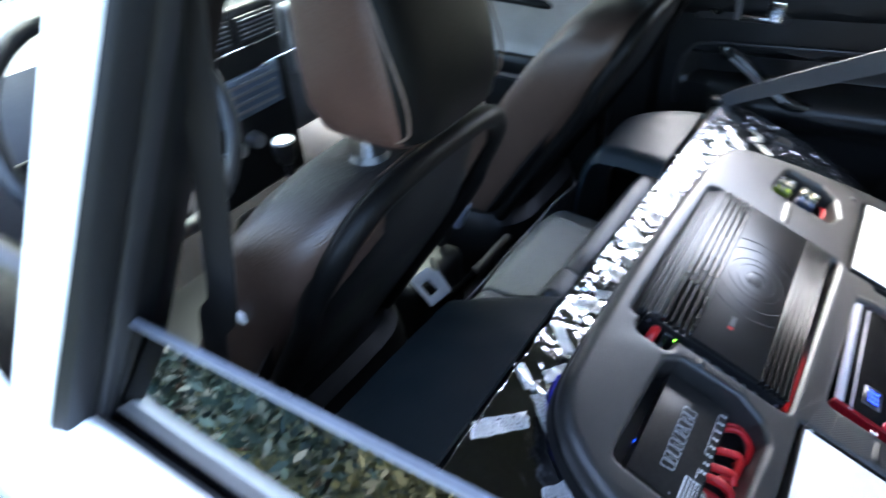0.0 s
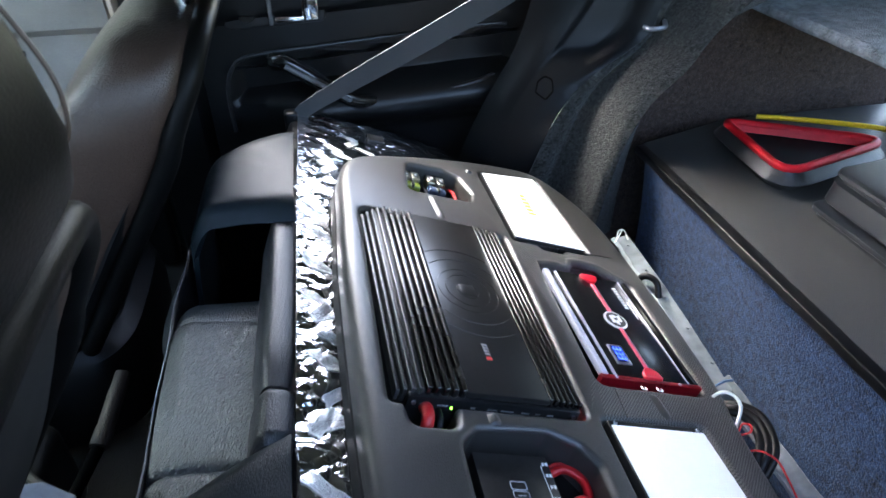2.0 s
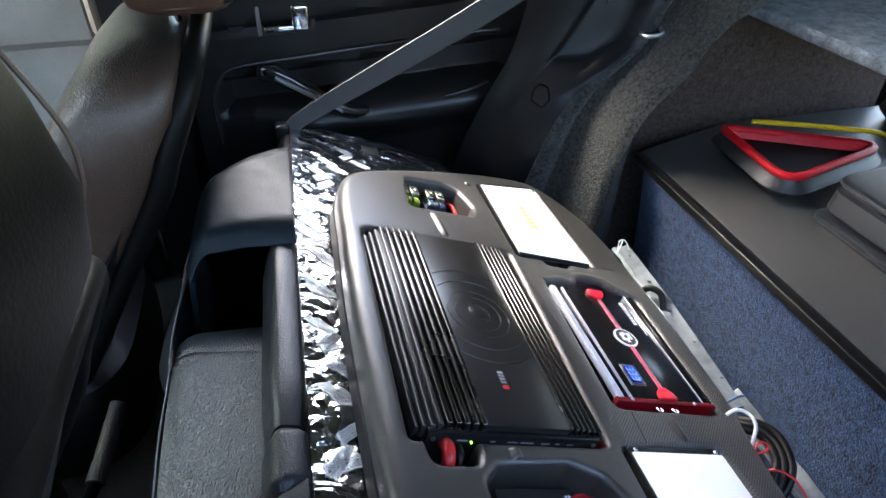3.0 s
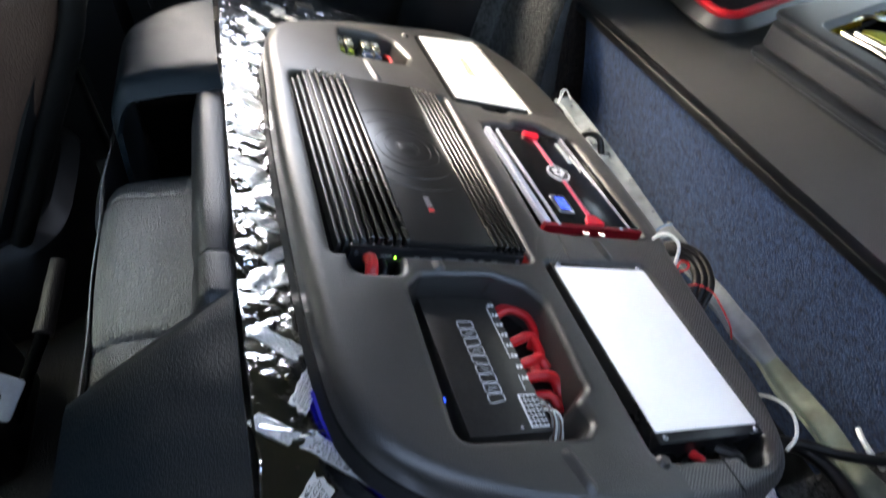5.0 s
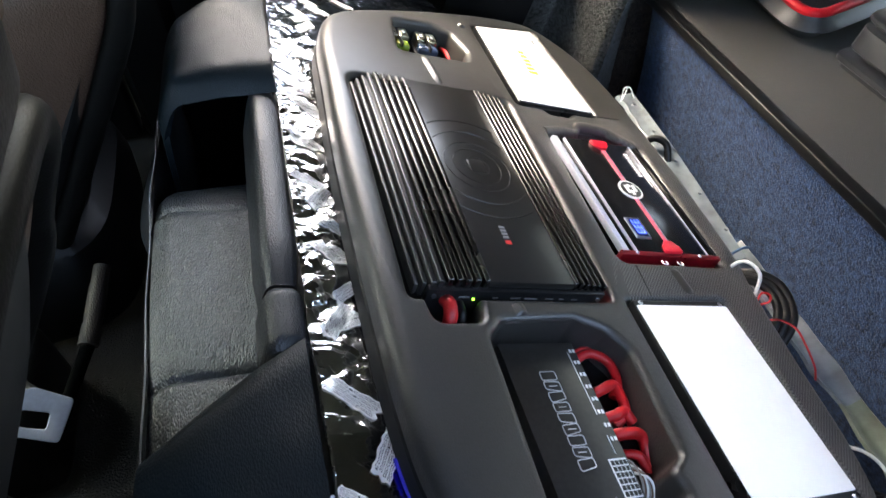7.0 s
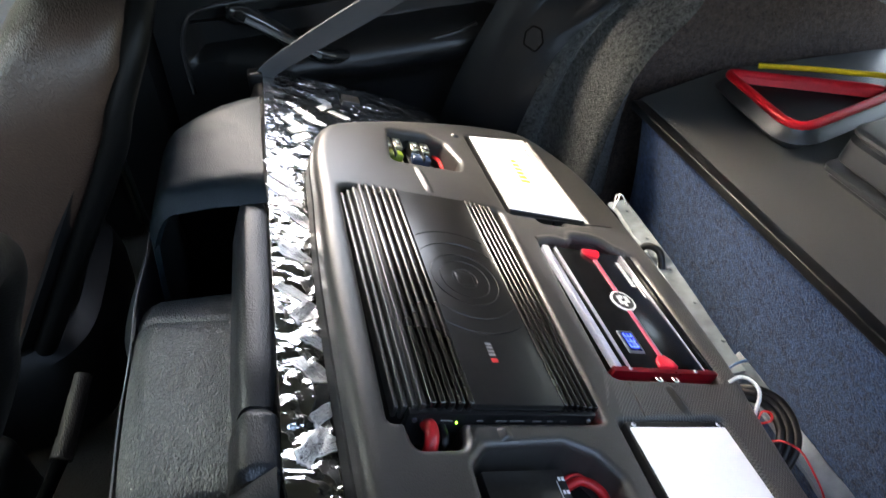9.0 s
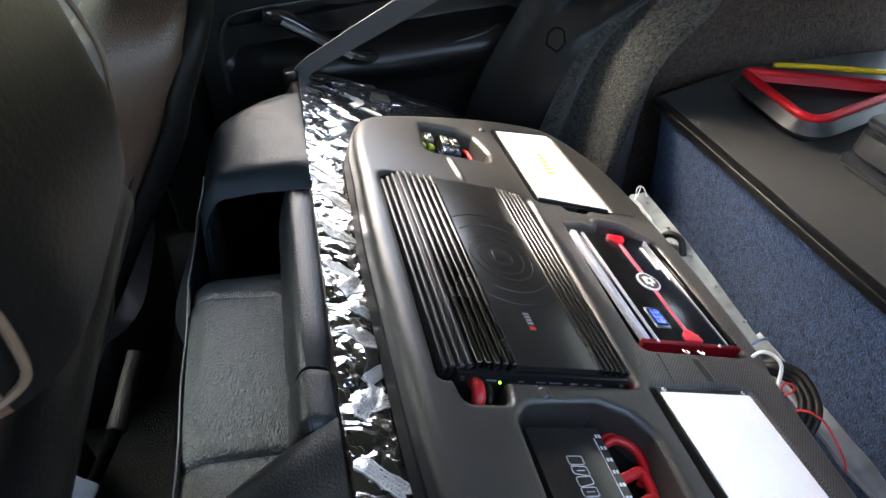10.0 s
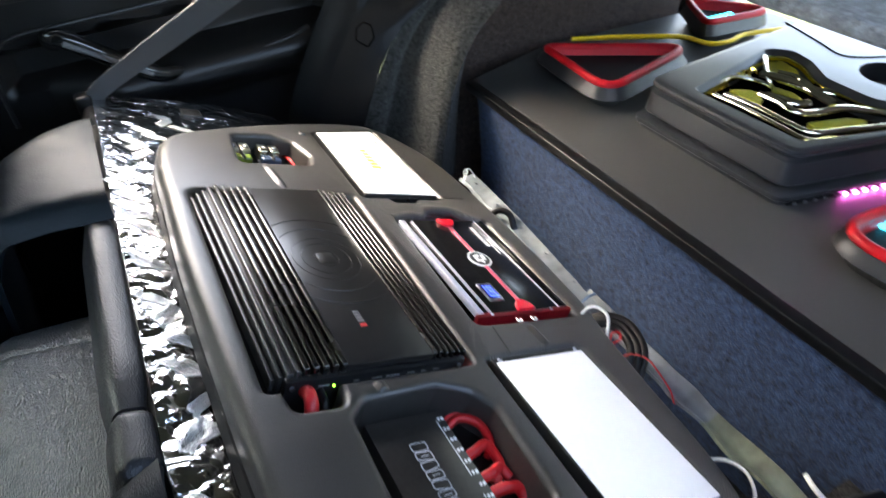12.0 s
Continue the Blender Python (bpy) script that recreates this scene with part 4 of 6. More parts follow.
def build_cushion():
    c = thing("rear_seat_cushion", "black grained leather rear cushion with pale piping along its front", "car seat")
    def top(y):
        z = 0.640
        if y > 0.325:
            z -= 0.16 * min(1, (y - 0.325) / 0.05) ** 1.5
        return z
    def f(u, v):
        y = -0.44 + 1.30 * v
        x = -0.522 + 0.32 * u
        z = top(y)
        e = min(1, u / 0.10)
        z -= 0.018 * (1 - e) ** 2
        seam = 0
        near, far = 0.029 - 0.034 * u, 0.281 - 0.067 * u
        for ys in (near, far):
            seam = max(seam, math.exp(-abs(y - ys) / 0.0035))
        # padded between the seams, falling away past the far one
        k = max(0, min(1, (y - near) / (far - near)))
        z += 0.007 * math.sin(math.pi * k) ** 0.6 - 0.0055 * seam - 0.006
        if y > far:
            z -= 0.25 * (y - far) + 1.2 * (y - far) ** 2
        return Vector((x, y, z))
    part("cushion_top", sheet(f, 24, 900), LEATHER_SEAT, c)
    # blocks below the cover, blackened to give the gap its deep shade
    part("cushion_core_shaded", block((-0.505, -0.44, 0.26), (-0.10, 0.88, 0.470), 0.01), SHADE_BLACK, c)
    part("cushion_far_half_shaded", block((-0.500, 0.56, 0.40), (-0.16, 0.86, 0.600), 0.03, 3), SHADE_BLACK, c)
    def g(u, v):
        y = -0.44 + 1.30 * v
        return Vector((-0.522 - 0.012 * math.sin(u * math.pi) - 0.0 * u, y, top(y) - 0.018 - 0.17 * u))
    part("cushion_front", sheet(g, 8, 80), LEATHER, c)
    def edge(y):
        return 0.6240 if y < 0.33 else 0.6240 - 0.10 * (y - 0.33) - 0.06 * (y - 0.33) ** 2
    part("piping", tube([(-0.525 - 0.001 * math.sin(0.7 * k), -0.44 + 0.02 * k, edge(-0.44 + 0.02 * k)) for k in range(56)], 0.0010, 6), PIPING, c, "pale piping")
    # the cover runs on past the cushion as a limp hem that falls into the gap
    def hem(u, v):
        y = 0.30 + 0.39 * v
        a = u - 0.5
        return Vector((-0.5245 + 0.030 * abs(a) * (1 if a > 0 else -0.25), y, edge(y) - 0.002 - 0.30 * abs(a) - 0.004 * math.sin(9 * y) * abs(a)))
    part("hem", sheet(hem, 16, 24), LEATHER, c)
    # a loose skirt of leather at the front
    def h(u, v):
        y = 0.26 + 0.24 * v
        return Vector((-0.527 - 0.040 * u * math.sin(math.pi * min(1, v * 1.05)) ** 0.6, y, edge(y) - 0.004 - 0.045 * u - 0.030 * u * u))
    part("side_skirt", solid_sheet(h, 8, 16, 0.004), LEATHER, c)


PIPING = material("pale_piping", (0.13, 0.13, 0.132), 0.55)
build_cushion()


def build_flaps():
    """Leather covers that hang from the folded backrest's ends over the cushion."""
    far = thing("backrest_side_cover", "smooth black leather cover draped from the backrest's far end", "seat cover")
    def f(u, v):
        y0 = 0.402
        y1 = 0.700 - 0.140 * u ** 1.1
        y = y0 + (y1 - y0) * v
        x = -0.337 - 0.006 * (1 - v) - 0.160 * u
        z = 0.722 + 0.010 * math.sin(math.pi * u) * (0.5 + v) - 0.050 * max(0, u - 0.75) ** 2 * 16
        z -= 0.05 * max(0, 0.12 - v) ** 2 * 40 + 0.02 * max(0, v - 0.8) ** 2 * 25
        z += 0.0015 * noise.noise(Vector((x * 30, y * 30, 1)))
        return Vector((x, y, z))
    part("cover", solid_sheet(f, 24, 24, 0.010), LEATHER_FLAP, far)
    def f2(u, v):
        a = f(1.0, v)
        return Vector((a.x - 0.012 * math.sin(u * 2.2), a.y, a.z - 0.20 * u))
    part("front_flap", solid_sheet(f2, 10, 16, 0.008), LEATHER_FLAP, far)
    near = thing("backrest_side_cover", "smooth black leather cover draped from the backrest's near end", "seat cover")
    def g(u, v):
        # its inner edge runs aslant from the roll to the cushion's front
        y1 = -0.006 - 0.066 * u
        y = -0.47 + (y1 + 0.47) * v
        x = -0.357 - 0.147 * u
        z = 0.706 + 0.006 * math.sin(math.pi * u) - 0.012 * u * u * v ** 3
        z -= 0.06 * max(0, v - 0.93) ** 2 * 60 * (0.3 + u)
        z += 0.0020 * noise.noise(Vector((x * 22, y * 22, 5)))
        return Vector((x, y, z))
    part("cover", solid_sheet(g, 24, 40, 0.010), LEATHER_FLAP, near)
    def g2(u, v):
        a = g(1.0, v)
        return Vector((a.x - 0.016 * math.sin(u * 2.0), a.y, a.z - 0.22 * u))
    part("front_flap", solid_sheet(g2, 10, 30, 0.008), LEATHER_FLAP, near)
    def g3(u, v):
        a = g(u, 1.0)
        return Vector((a.x, a.y + 0.003 * math.sin(3 * v), a.z - 0.07 * v))
    part("side_flap", solid_sheet(g3, 16, 6, 0.006), LEATHER_FLAP, near)


build_flaps()


# ---- front seats ----
def build_front_seat(name, label):
    """Built about y = 0: brown-black side leather, a black rear panel inside a rolled edge, and a headrest on two posts."""
    s = thing(name, label, "car seat", group="front seats")
    rows = []
    for z, rear, wd, dp, pw in ((0.40, -0.800, 0.35, 0.20, 0.42), (0.50, -0.737, 0.36, 0.20, 0.42), (0.62, -0.661, 0.38, 0.20, 0.42), (0.74, -0.586, 0.40, 0.195, 0.42), (0.84, -0.529, 0.410, 0.185, 0.44),
                                (0.91, -0.492, 0.425, 0.170, 0.48), (0.950, -0.478, 0.385, 0.150, 0.54), (0.976, -0.472, 0.325, 0.128, 0.58), (0.990, -0.476, 0.26, 0.10, 0.65), (0.995, -0.488, 0.18, 0.06, 0.85)):
        rows.append([p + Vector((0.0012 * noise.noise(p * 14), 0.0022 * noise.noise(p * 11 + Vector((4, 0, 0))), 0)) for p in super_ring((rear - dp / 2, 0), wd, dp, z, 52, pw)])
    back = part("backrest", loft(rows), LEATHER_SIDE, s, "brown-black leather sides")
    rows = []
    for z, x, wd, dp in ((0.30, -0.92, 0.42, 0.46), (0.36, -0.93, 0.44, 0.50), (0.42, -0.93, 0.44, 0.51), (0.47, -0.93, 0.43, 0.49), (0.49, -0.93, 0.40, 0.44)):
        rows.append(super_ring((x, 0), wd, dp, z, 40, 0.5))
    part("seat_base", loft(rows), SHELL, s)
    # rolled edge round the rear panel, with a seam beside it
    half = [(-0.762, 0.166, 0.46), (-0.652, 0.180, 0.64), (-0.553, 0.190, 0.80), (-0.526, 0.189, 0.86), (-0.494, 0.174, 0.922), (-0.479, 0.147, 0.958), (-0.471, 0.108, 0.977), (-0.468, 0.050, 0.984)]
    loop = [(x, -y, z) for x, y, z in half] + [(-0.468, 0.0, 0.985)] + [(x, y, z) for x, y, z in half[::-1]]
    part("edge_roll", tube(smooth_line(loop, 8), 0.0155, 14), LEATHER_ROLL, s, "black leather roll along the rear edge")
    seam = [(x - 0.0165, y * 0.97, z + 0.0105) for x, y, z in loop[1:-1]]
    part("seam", tube(smooth_line(seam, 8), 0.0012, 6), PIPING_BROWN, s, "tan stitched seam")
    def rear(u, v):
        # black shell over the whole rear, rounded towards its sides
        z = 0.40 + 0.570 * v
        w = 0.172 + 0.026 * math.sin(math.pi * min(1, v * 1.1) ** 1.4) - 0.055 * max(0, (v - 0.80) / 0.20) ** 2
        x = -0.467 - 0.45 * (0.97 - z) - 0.18 * max(0, 0.80 - z)
        k = abs(2 * u - 1)
        return Vector((x + 0.004 - 0.045 * k ** 5, (2 * u - 1) * w, z))
    part("rear_panel", solid_sheet(rear, 24, 28, 0.006), SHELL, s, "black rear shell")
    lean = lambda z: -0.508 - 0.13 * (z - 1.06)
    dims = ((1.018, 0.13, 0.08, 0.7), (1.022, 0.170, 0.118, 0.58), (1.033, 0.194, 0.142, 0.46), (1.06, 0.206, 0.154, 0.40), (1.11, 0.208, 0.151, 0.42), (1.17, 0.200, 0.138, 0.46), (1.215, 0.184, 0.120, 0.50), (1.240, 0.158, 0.098, 0.56), (1.252, 0.12, 0.07, 0.65), (1.256, 0.06, 0.04, 0.9))
    h = part("headrest", loft([[p + Vector((0, 0.002 * noise.noise(p * 13), 0)) for p in super_ring((lean(z), 0), w, d, z, 44, p)] for z, w, d, p in dims]), LEATHER_BROWN, s)
    h.data.materials.append(LEATHER_ROLL)
    for poly in h.data.polygons:
        if poly.normal.x > 0.55:
            poly.material_index = 1
    for sgn in (-1, 1):
        line = []
        for z, dx, y in ((1.225, 0.028, 0.080), (1.19, 0.046, 0.089), (1.14, 0.060, 0.0935), (1.09, 0.072, 0.0945), (1.062, 0.070, 0.0925), (1.045, 0.062, 0.091), (1.036, 0.040, 0.0935), (1.033, 0.0, 0.096), (1.035, -0.04, 0.094)):
            line.append((lean(z) + dx, sgn * y, z))
        part("piping", tube(smooth_line(line, 6), 0.0016, 6), PIPING_BROWN, h, "tan piping round the side panel")
        p = part("post", tube([(-0.520, sgn * 0.066, 0.95), (-0.517, sgn * 0.066, 1.05)], 0.0088, 14), CHROME, s, "chrome headrest post")
        bm = bmesh.new()
        add_disc(bm, (-0.519, sgn * 0.066, 0.986), 0.028, 0.016, 24, 0.007)
        part("collar", bm, COLLAR, p, "grey post collar")
    return s


PIPING_BROWN = material("tan_piping", (0.065, 0.042, 0.030), 0.5, spec=0.3)
COLLAR = material("grey_collar", (0.012, 0.013, 0.015), 0.35)
SHELL = material("black_seat_shell", (0.0045, 0.0045, 0.0047), 0.42, grain=0.3, size=700, depth=0.0005, spec=0.22)
LEATHER_ROLL = material("rolled_black_leather", (0.0028, 0.0026, 0.0024), 0.45, grain=0.5, size=500, depth=0.0003, kind="leather", spec=0.09)
driver = build_front_seat("front_seat", "brown-black leather driver's seat with tan-piped headrest on chrome posts")
passenger = copy_thing(driver, pose(0.042, 0.600, -0.010))
driver.matrix_world = pose(0.002, -0.145, 0.005)
# the passenger's headrest stands lower and a little further back
for child in passenger.children:
    if child.name.startswith(("headrest", "post")):
        child.matrix_local = pose(0.022, 0, -0.016) @ child.matrix_local
tagged(passenger, "brown-black leather passenger seat, headrest raised on chrome posts")
tag = thing("fabric_tag", "small white tag sewn to the driver's seat side", "tag")
part("tag", block((-0.651, -0.352, 0.795), (-0.638, -0.338, 0.812), 0.001, 2), WHITE, tag)


# ---- far side of the cabin ----
def build_far_rear_door():
    d = thing("rear_door", "closed rear door with black trim panel, armrest recess and chrome lever", "car door")
    # the card: a sheet whose depth follows the mouldings
    def f(u, v):
        x, z = -0.52 + 0.80 * u, 0.28 + 0.66 * v
        y = 0.985
        ridge = 0.838 + 0.05 * u
        y -= 0.022 * max(0, min(1, (z - ridge) / 0.02))
        # sunk armrest pocket
        top = 0.752 + 0.055 * u
        low = 0.655 + 0.04 * u
        inx = max(0, min(1, (x + 0.475) / 0.03)) * max(0, min(1, (0.20 - x) / 0.04))
        inz = max(0, min(1, (top - z) / 0.018)) * max(0, min(1, (z - low) / 0.02 + 0.3))
        y += 0.035 * inx * inz
        # the armrest stands out below the pocket
        y -= 0.045 * inx * math.exp(-((z - (low - 0.035)) / 0.035) ** 2) * min(1, max(0, (x + 0.40) / 0.12))
        return Vector((x, y, z))
    part("trim_panel", solid_sheet(f, 80, 80, 0.02), PLASTIC, d)
    rim = smooth_line([(-0.475, 0.962, 0.60), (-0.475, 0.962, 0.69), (-0.458, 0.962, 0.742), (-0.42, 0.962, 0.767), (-0.30, 0.962, 0.777), (-0.085, 0.962, 0.791), (0.06, 0.962, 0.800), (0.15, 0.965, 0.80)], 8)
    part("pocket_rim", tube(rim, 0.0042, 8), PLASTIC_SOFT, d)
    part("armrest_edge", tube(smooth_line([(-0.175, 0.940, 0.648), (-0.095, 0.936, 0.655), (0.00, 0.936, 0.668), (0.074, 0.938, 0.680), (0.120, 0.948, 0.690)], 8), 0.006, 10), PLASTIC_SOFT, d)
    h = part("pull_handle", tube(smooth_line([(-0.366, 0.955, 0.752), (-0.360, 0.930, 0.764), (-0.335, 0.920, 0.758), (-0.27, 0.918, 0.709), (-0.21, 0.922, 0.668), (-0.165, 0.942, 0.652)], 6), 0.0165, 14, flat=1.2), PLASTIC_GLOSS, d, "glossy black pull handle")
    part("handle_inlay", tube(smooth_line([(-0.345, 0.903, 0.760), (-0.27, 0.900, 0.712), (-0.215, 0.905, 0.674)], 6), 0.0055, 8), PLASTIC_GREY, h)
    bowl = part("lever_bowl", slab(rounded([(-0.455, 0.825), (-0.25, 0.832), (-0.248, 0.905), (-0.45, 0.900)], 0.014), 0.0, -0.006, 0.003, [rounded([(-0.35, 0.844), (-0.262, 0.846), (-0.262, 0.888), (-0.35, 0.886)], 0.006)]), PLASTIC_SOFT, d)
    bowl.matrix_local = Matrix(((1, 0, 0, 0), (0, 0, -1, 0.954), (0, 1, 0, 0), (0, 0, 0, 1)))
    part("lever", block((-0.352, 0.936, 0.839), (-0.262, 0.948, 0.851), 0.004, 3), CHROME, d, "chrome door lever")
    part("lever_paddle", block((-0.296, 0.934, 0.839), (-0.262, 0.948, 0.890), 0.006, 3), CHROME, d, "chrome lever paddle")
    part("lever_hinge", block((-0.364, 0.938, 0.834), (-0.356, 0.952, 0.890), 0.003, 2), PLASTIC_GREY, d)
    bm = bmesh.new()
    add_disc(bm, (0, 0, 0), 0.020, 0.008, 20, 0.003)
    bmesh.ops.transform(bm, matrix=pose(-0.408, 0.955, 0.858, 90), verts=bm.verts[:])
    part("lock_knob", bm, PLASTIC_GLOSS, d)
    part("window_sill", block((-0.52, 0.955, 0.94), (0.30, 1.02, 0.965), 0.008, 3), PLASTIC, d)
    part("outer_skin", block((-0.55, 1.04, 0.26), (0.32, 1.06, 0.95), 0.01), PAINT, d)
    part("window_frame", tube([(-0.56, 1.03, 0.95), (-0.50, 0.94, 1.36), (0.12, 0.93, 1.39), (0.40, 0.99, 1.10), (0.42, 1.02, 0.95)], 0.018, 8), RUBBER, d)


PLASTIC_SOFT = material("soft_black_plastic", (0.012, 0.012, 0.013), 0.34, spec=0.4)
PLASTIC_GLOSS = material("gloss_black_plastic", (0.012, 0.012, 0.012), 0.16)
build_far_rear_door()


def build_far_front_door():
    d = thing("front_door", "closed passenger door with grey trim panel and dark armrest", "car door")
    def f(u, v):
        x, z = -1.60 + 0.93 * u, 0.28 + 0.66 * v
        y = 0.995 - 0.03 * math.exp(-((z - 0.62) / 0.04) ** 2) - 0.022 * max(0, min(1, (z - 0.84) / 0.02))
        return Vector((x, y, z))
    part("trim_panel", solid_sheet(f, 30, 40, 0.02), PLASTIC_LIGHT, d)
    part("armrest", block((-1.35, 0.93, 0.60), (-0.78, 0.99, 0.66), 0.02, 4), PLASTIC, d)
    part("lower_panel", block((-1.60, 0.952, 0.27), (-0.668, 0.982, 0.585), 0.010, 3), PLASTIC, d, "black lower door panel")
    part("grab_bar", tube(smooth_line([(-1.15, 0.985, 0.80), (-1.10, 0.955, 0.815), (-0.95, 0.95, 0.815), (-0.85, 0.985, 0.80)]), 0.012, 10), PLASTIC, d)
    part("outer_skin", block((-1.65, 1.04, 0.26), (-0.62, 1.06, 0.95), 0.01), PAINT, d)
    p = thing("door_pillar", "beige-grey trim on the pillar between the far doors", "pillar trim", kind="structure")
    part("pillar_trim", loft([[(-0.665, 0.985, z), (-0.645, 0.955 - 0.05 * max(0, z - 0.9), z), (-0.545, 0.955 - 0.05 * max(0, z - 0.9), z), (-0.525, 0.985, z), (-0.525, 1.04, z), (-0.665, 1.04, z)] for z in (0.93, 0.95, 1.1, 1.25, 1.40)]), PILLAR, p)
    part("pillar_foot", loft([[(-0.665, 0.985, z), (-0.645, 0.957, z), (-0.545, 0.957, z), (-0.525, 0.985, z), (-0.525, 1.04, z), (-0.665, 1.04, z)] for z in (0.26, 0.5, 0.7, 0.93)]), PLASTIC, p, "black lower pillar trim")


PLASTIC_LIGHT = material("beige_grey_plastic", (0.32, 0.285, 0.25), 0.5, grain=0.25, size=900, depth=0.0004)
PILLAR = material("beige_plastic", (0.28, 0.26, 0.24), 0.6, grain=0.25, size=900, depth=0.0004)
build_far_front_door()


def tint(name, clear):
    """Flat tinted pane glass: lets part of the light through and mirrors a little."""
    m = bpy.data.materials.new(name)
    m.use_nodes = True
    n, l = m.node_tree.nodes, m.node_tree.links
    t, g, mix, fr = n.new("ShaderNodeBsdfTransparent"), n.new("ShaderNodeBsdfGlossy"), n.new("ShaderNodeMixShader"), n.new("ShaderNodeFresnel")
    t.inputs["Color"].default_value = (clear * 0.92, clear, clear * 0.97, 1)
    g.inputs["Roughness"].default_value = 0.02
    l.new(fr.outputs[0], mix.inputs[0])
    l.new(t.outputs[0], mix.inputs[1])
    l.new(g.outputs[0], mix.inputs[2])
    l.new(mix.outputs[0], n["Material Output"].inputs["Surface"])
    return m


def build_windows():
    w = tagged(part("window_1", solid_sheet(lambda u, v: Vector((-1.55 + 1.0 * u * (1 - 0.25 * v) + 0.25 * v, 1.03 - 0.10 * v, 0.95 + 0.44 * v)), 4, 4, 0.004), TINT), "dark tinted passenger window", "window", kind="structure")
    c = tagged(part("pillar_rear", loft([[(0.42 + k, 1.02 - d, z), (1.25, 1.02 - d, z), (1.25, 1.05 - d, z), (0.42 + k, 1.05 - d, z)] for k, d, z in ((0.0, 0.0, 0.26), (0.0, 0.0, 0.94), (-0.10, 0.04, 1.12), (-0.28, 0.10, 1.42))]), PLASTIC), "wide rear pillar with dark trim", "pillar trim", kind="structure")
    tagged(part("window_3", solid_sheet(lambda u, v: Vector((-1.90 + 0.74 * v, -0.47 + 0.06 * v + (1.47 - 0.12 * v) * u, 0.93 + 0.45 * v)), 6, 4, 0.004), CLEAR), "clear raked windscreen over the dashboard", "window", kind="structure")
    for y, d in ((-0.50, 1), (1.03, -1)):
        tagged(part("pillar_front", tube([(-1.92, y, 0.92), (-1.50, y + 0.03 * d, 1.20), (-1.14, y + 0.07 * d, 1.40)], 0.028, 10), PILLAR), "raked front pillar beside the windscreen", "pillar trim", kind="structure")
    tagged(part("window_2", solid_sheet(lambda u, v: Vector((1.26 - 0.12 * v, -0.44 + 1.40 * u, 0.93 + 0.45 * v)), 4, 4, 0.004), TINT), "tinted rear window over the boot", "window", kind="structure")


TINT = tint("tinted_pane", 0.22)
CLEAR = tint("clear_pane", 0.85)
build_windows()


def ribbon(points, width, thick, widths=None, twist=None):
    """A flat strap along a smooth line; width runs along the given direction."""
    P = smooth_line(points, 10)
    bm = bmesh.new()
    rows = []
    for i, p in enumerate(P):
        t = (P[min(i + 1, len(P) - 1)] - P[max(i - 1, 0)]).normalized()
        w = Vector(twist) if twist else Vector((0, 0, 1))
        w = (w - t * w.dot(t)).normalized() * width / 2
        if widths:
            k = i / (len(P) - 1)
            w = w * (widths[0] + (widths[1] - widths[0]) * k)
        n = t.cross(w).normalized() * thick / 2
        rows.append([bm.verts.new(q) for q in (p - w - n, p + w - n, p + w + n, p - w + n)])
    for a, b in zip(rows, rows[1:]):
        bridge(bm, a, b)
    bm.faces.new(rows[0][::-1])
    bm.faces.new(rows[-1])
    return bm


BELT_DARK = material("black_belt_webbing", (0.012, 0.0105, 0.0095), 0.6, grain=0.6, size=700, depth=0.0008, kind="weave", vary=0.1, spec=0.25)


def build_belts():
    b = thing("seat_belt", "dark grey seat belt webbing stretched down to the folded backrest", "seat belt")
    part("webbing", ribbon([(0.34, 0.79, 1.06), (0.088, 0.80, 0.905), (-0.118, 0.805, 0.800), (-0.235, 0.81, 0.742), (-0.315, 0.82, 0.696), (-0.345, 0.825, 0.660)], 0.060, 0.0022, (1.05, 0.45), (-0.45, -0.25, 0.85)), BELT, b)
    part("anchor", block((-0.358, 0.81, 0.60), (-0.330, 0.84, 0.695), 0.006, 3), PLASTIC, b)
    n = thing("seat_belt", "dark seat belt hanging from the pillar beside the driver's seat", "seat belt")
    part("webbing", ribbon([(-0.480, -0.405, 1.30), (-0.508, -0.41, 1.14), (-0.545, -0.41, 1.00), (-0.575, -0.41, 0.90), (-0.618, -0.41, 0.82), (-0.66, -0.41, 0.5)], 0.042, 0.0022, None, (1, 0, 0)), BELT_DARK, n)
    part("shoulder_guide", block((-0.505, -0.425, 1.285), (-0.455, -0.395, 1.335), 0.008, 3), PLASTIC, n)


build_belts()


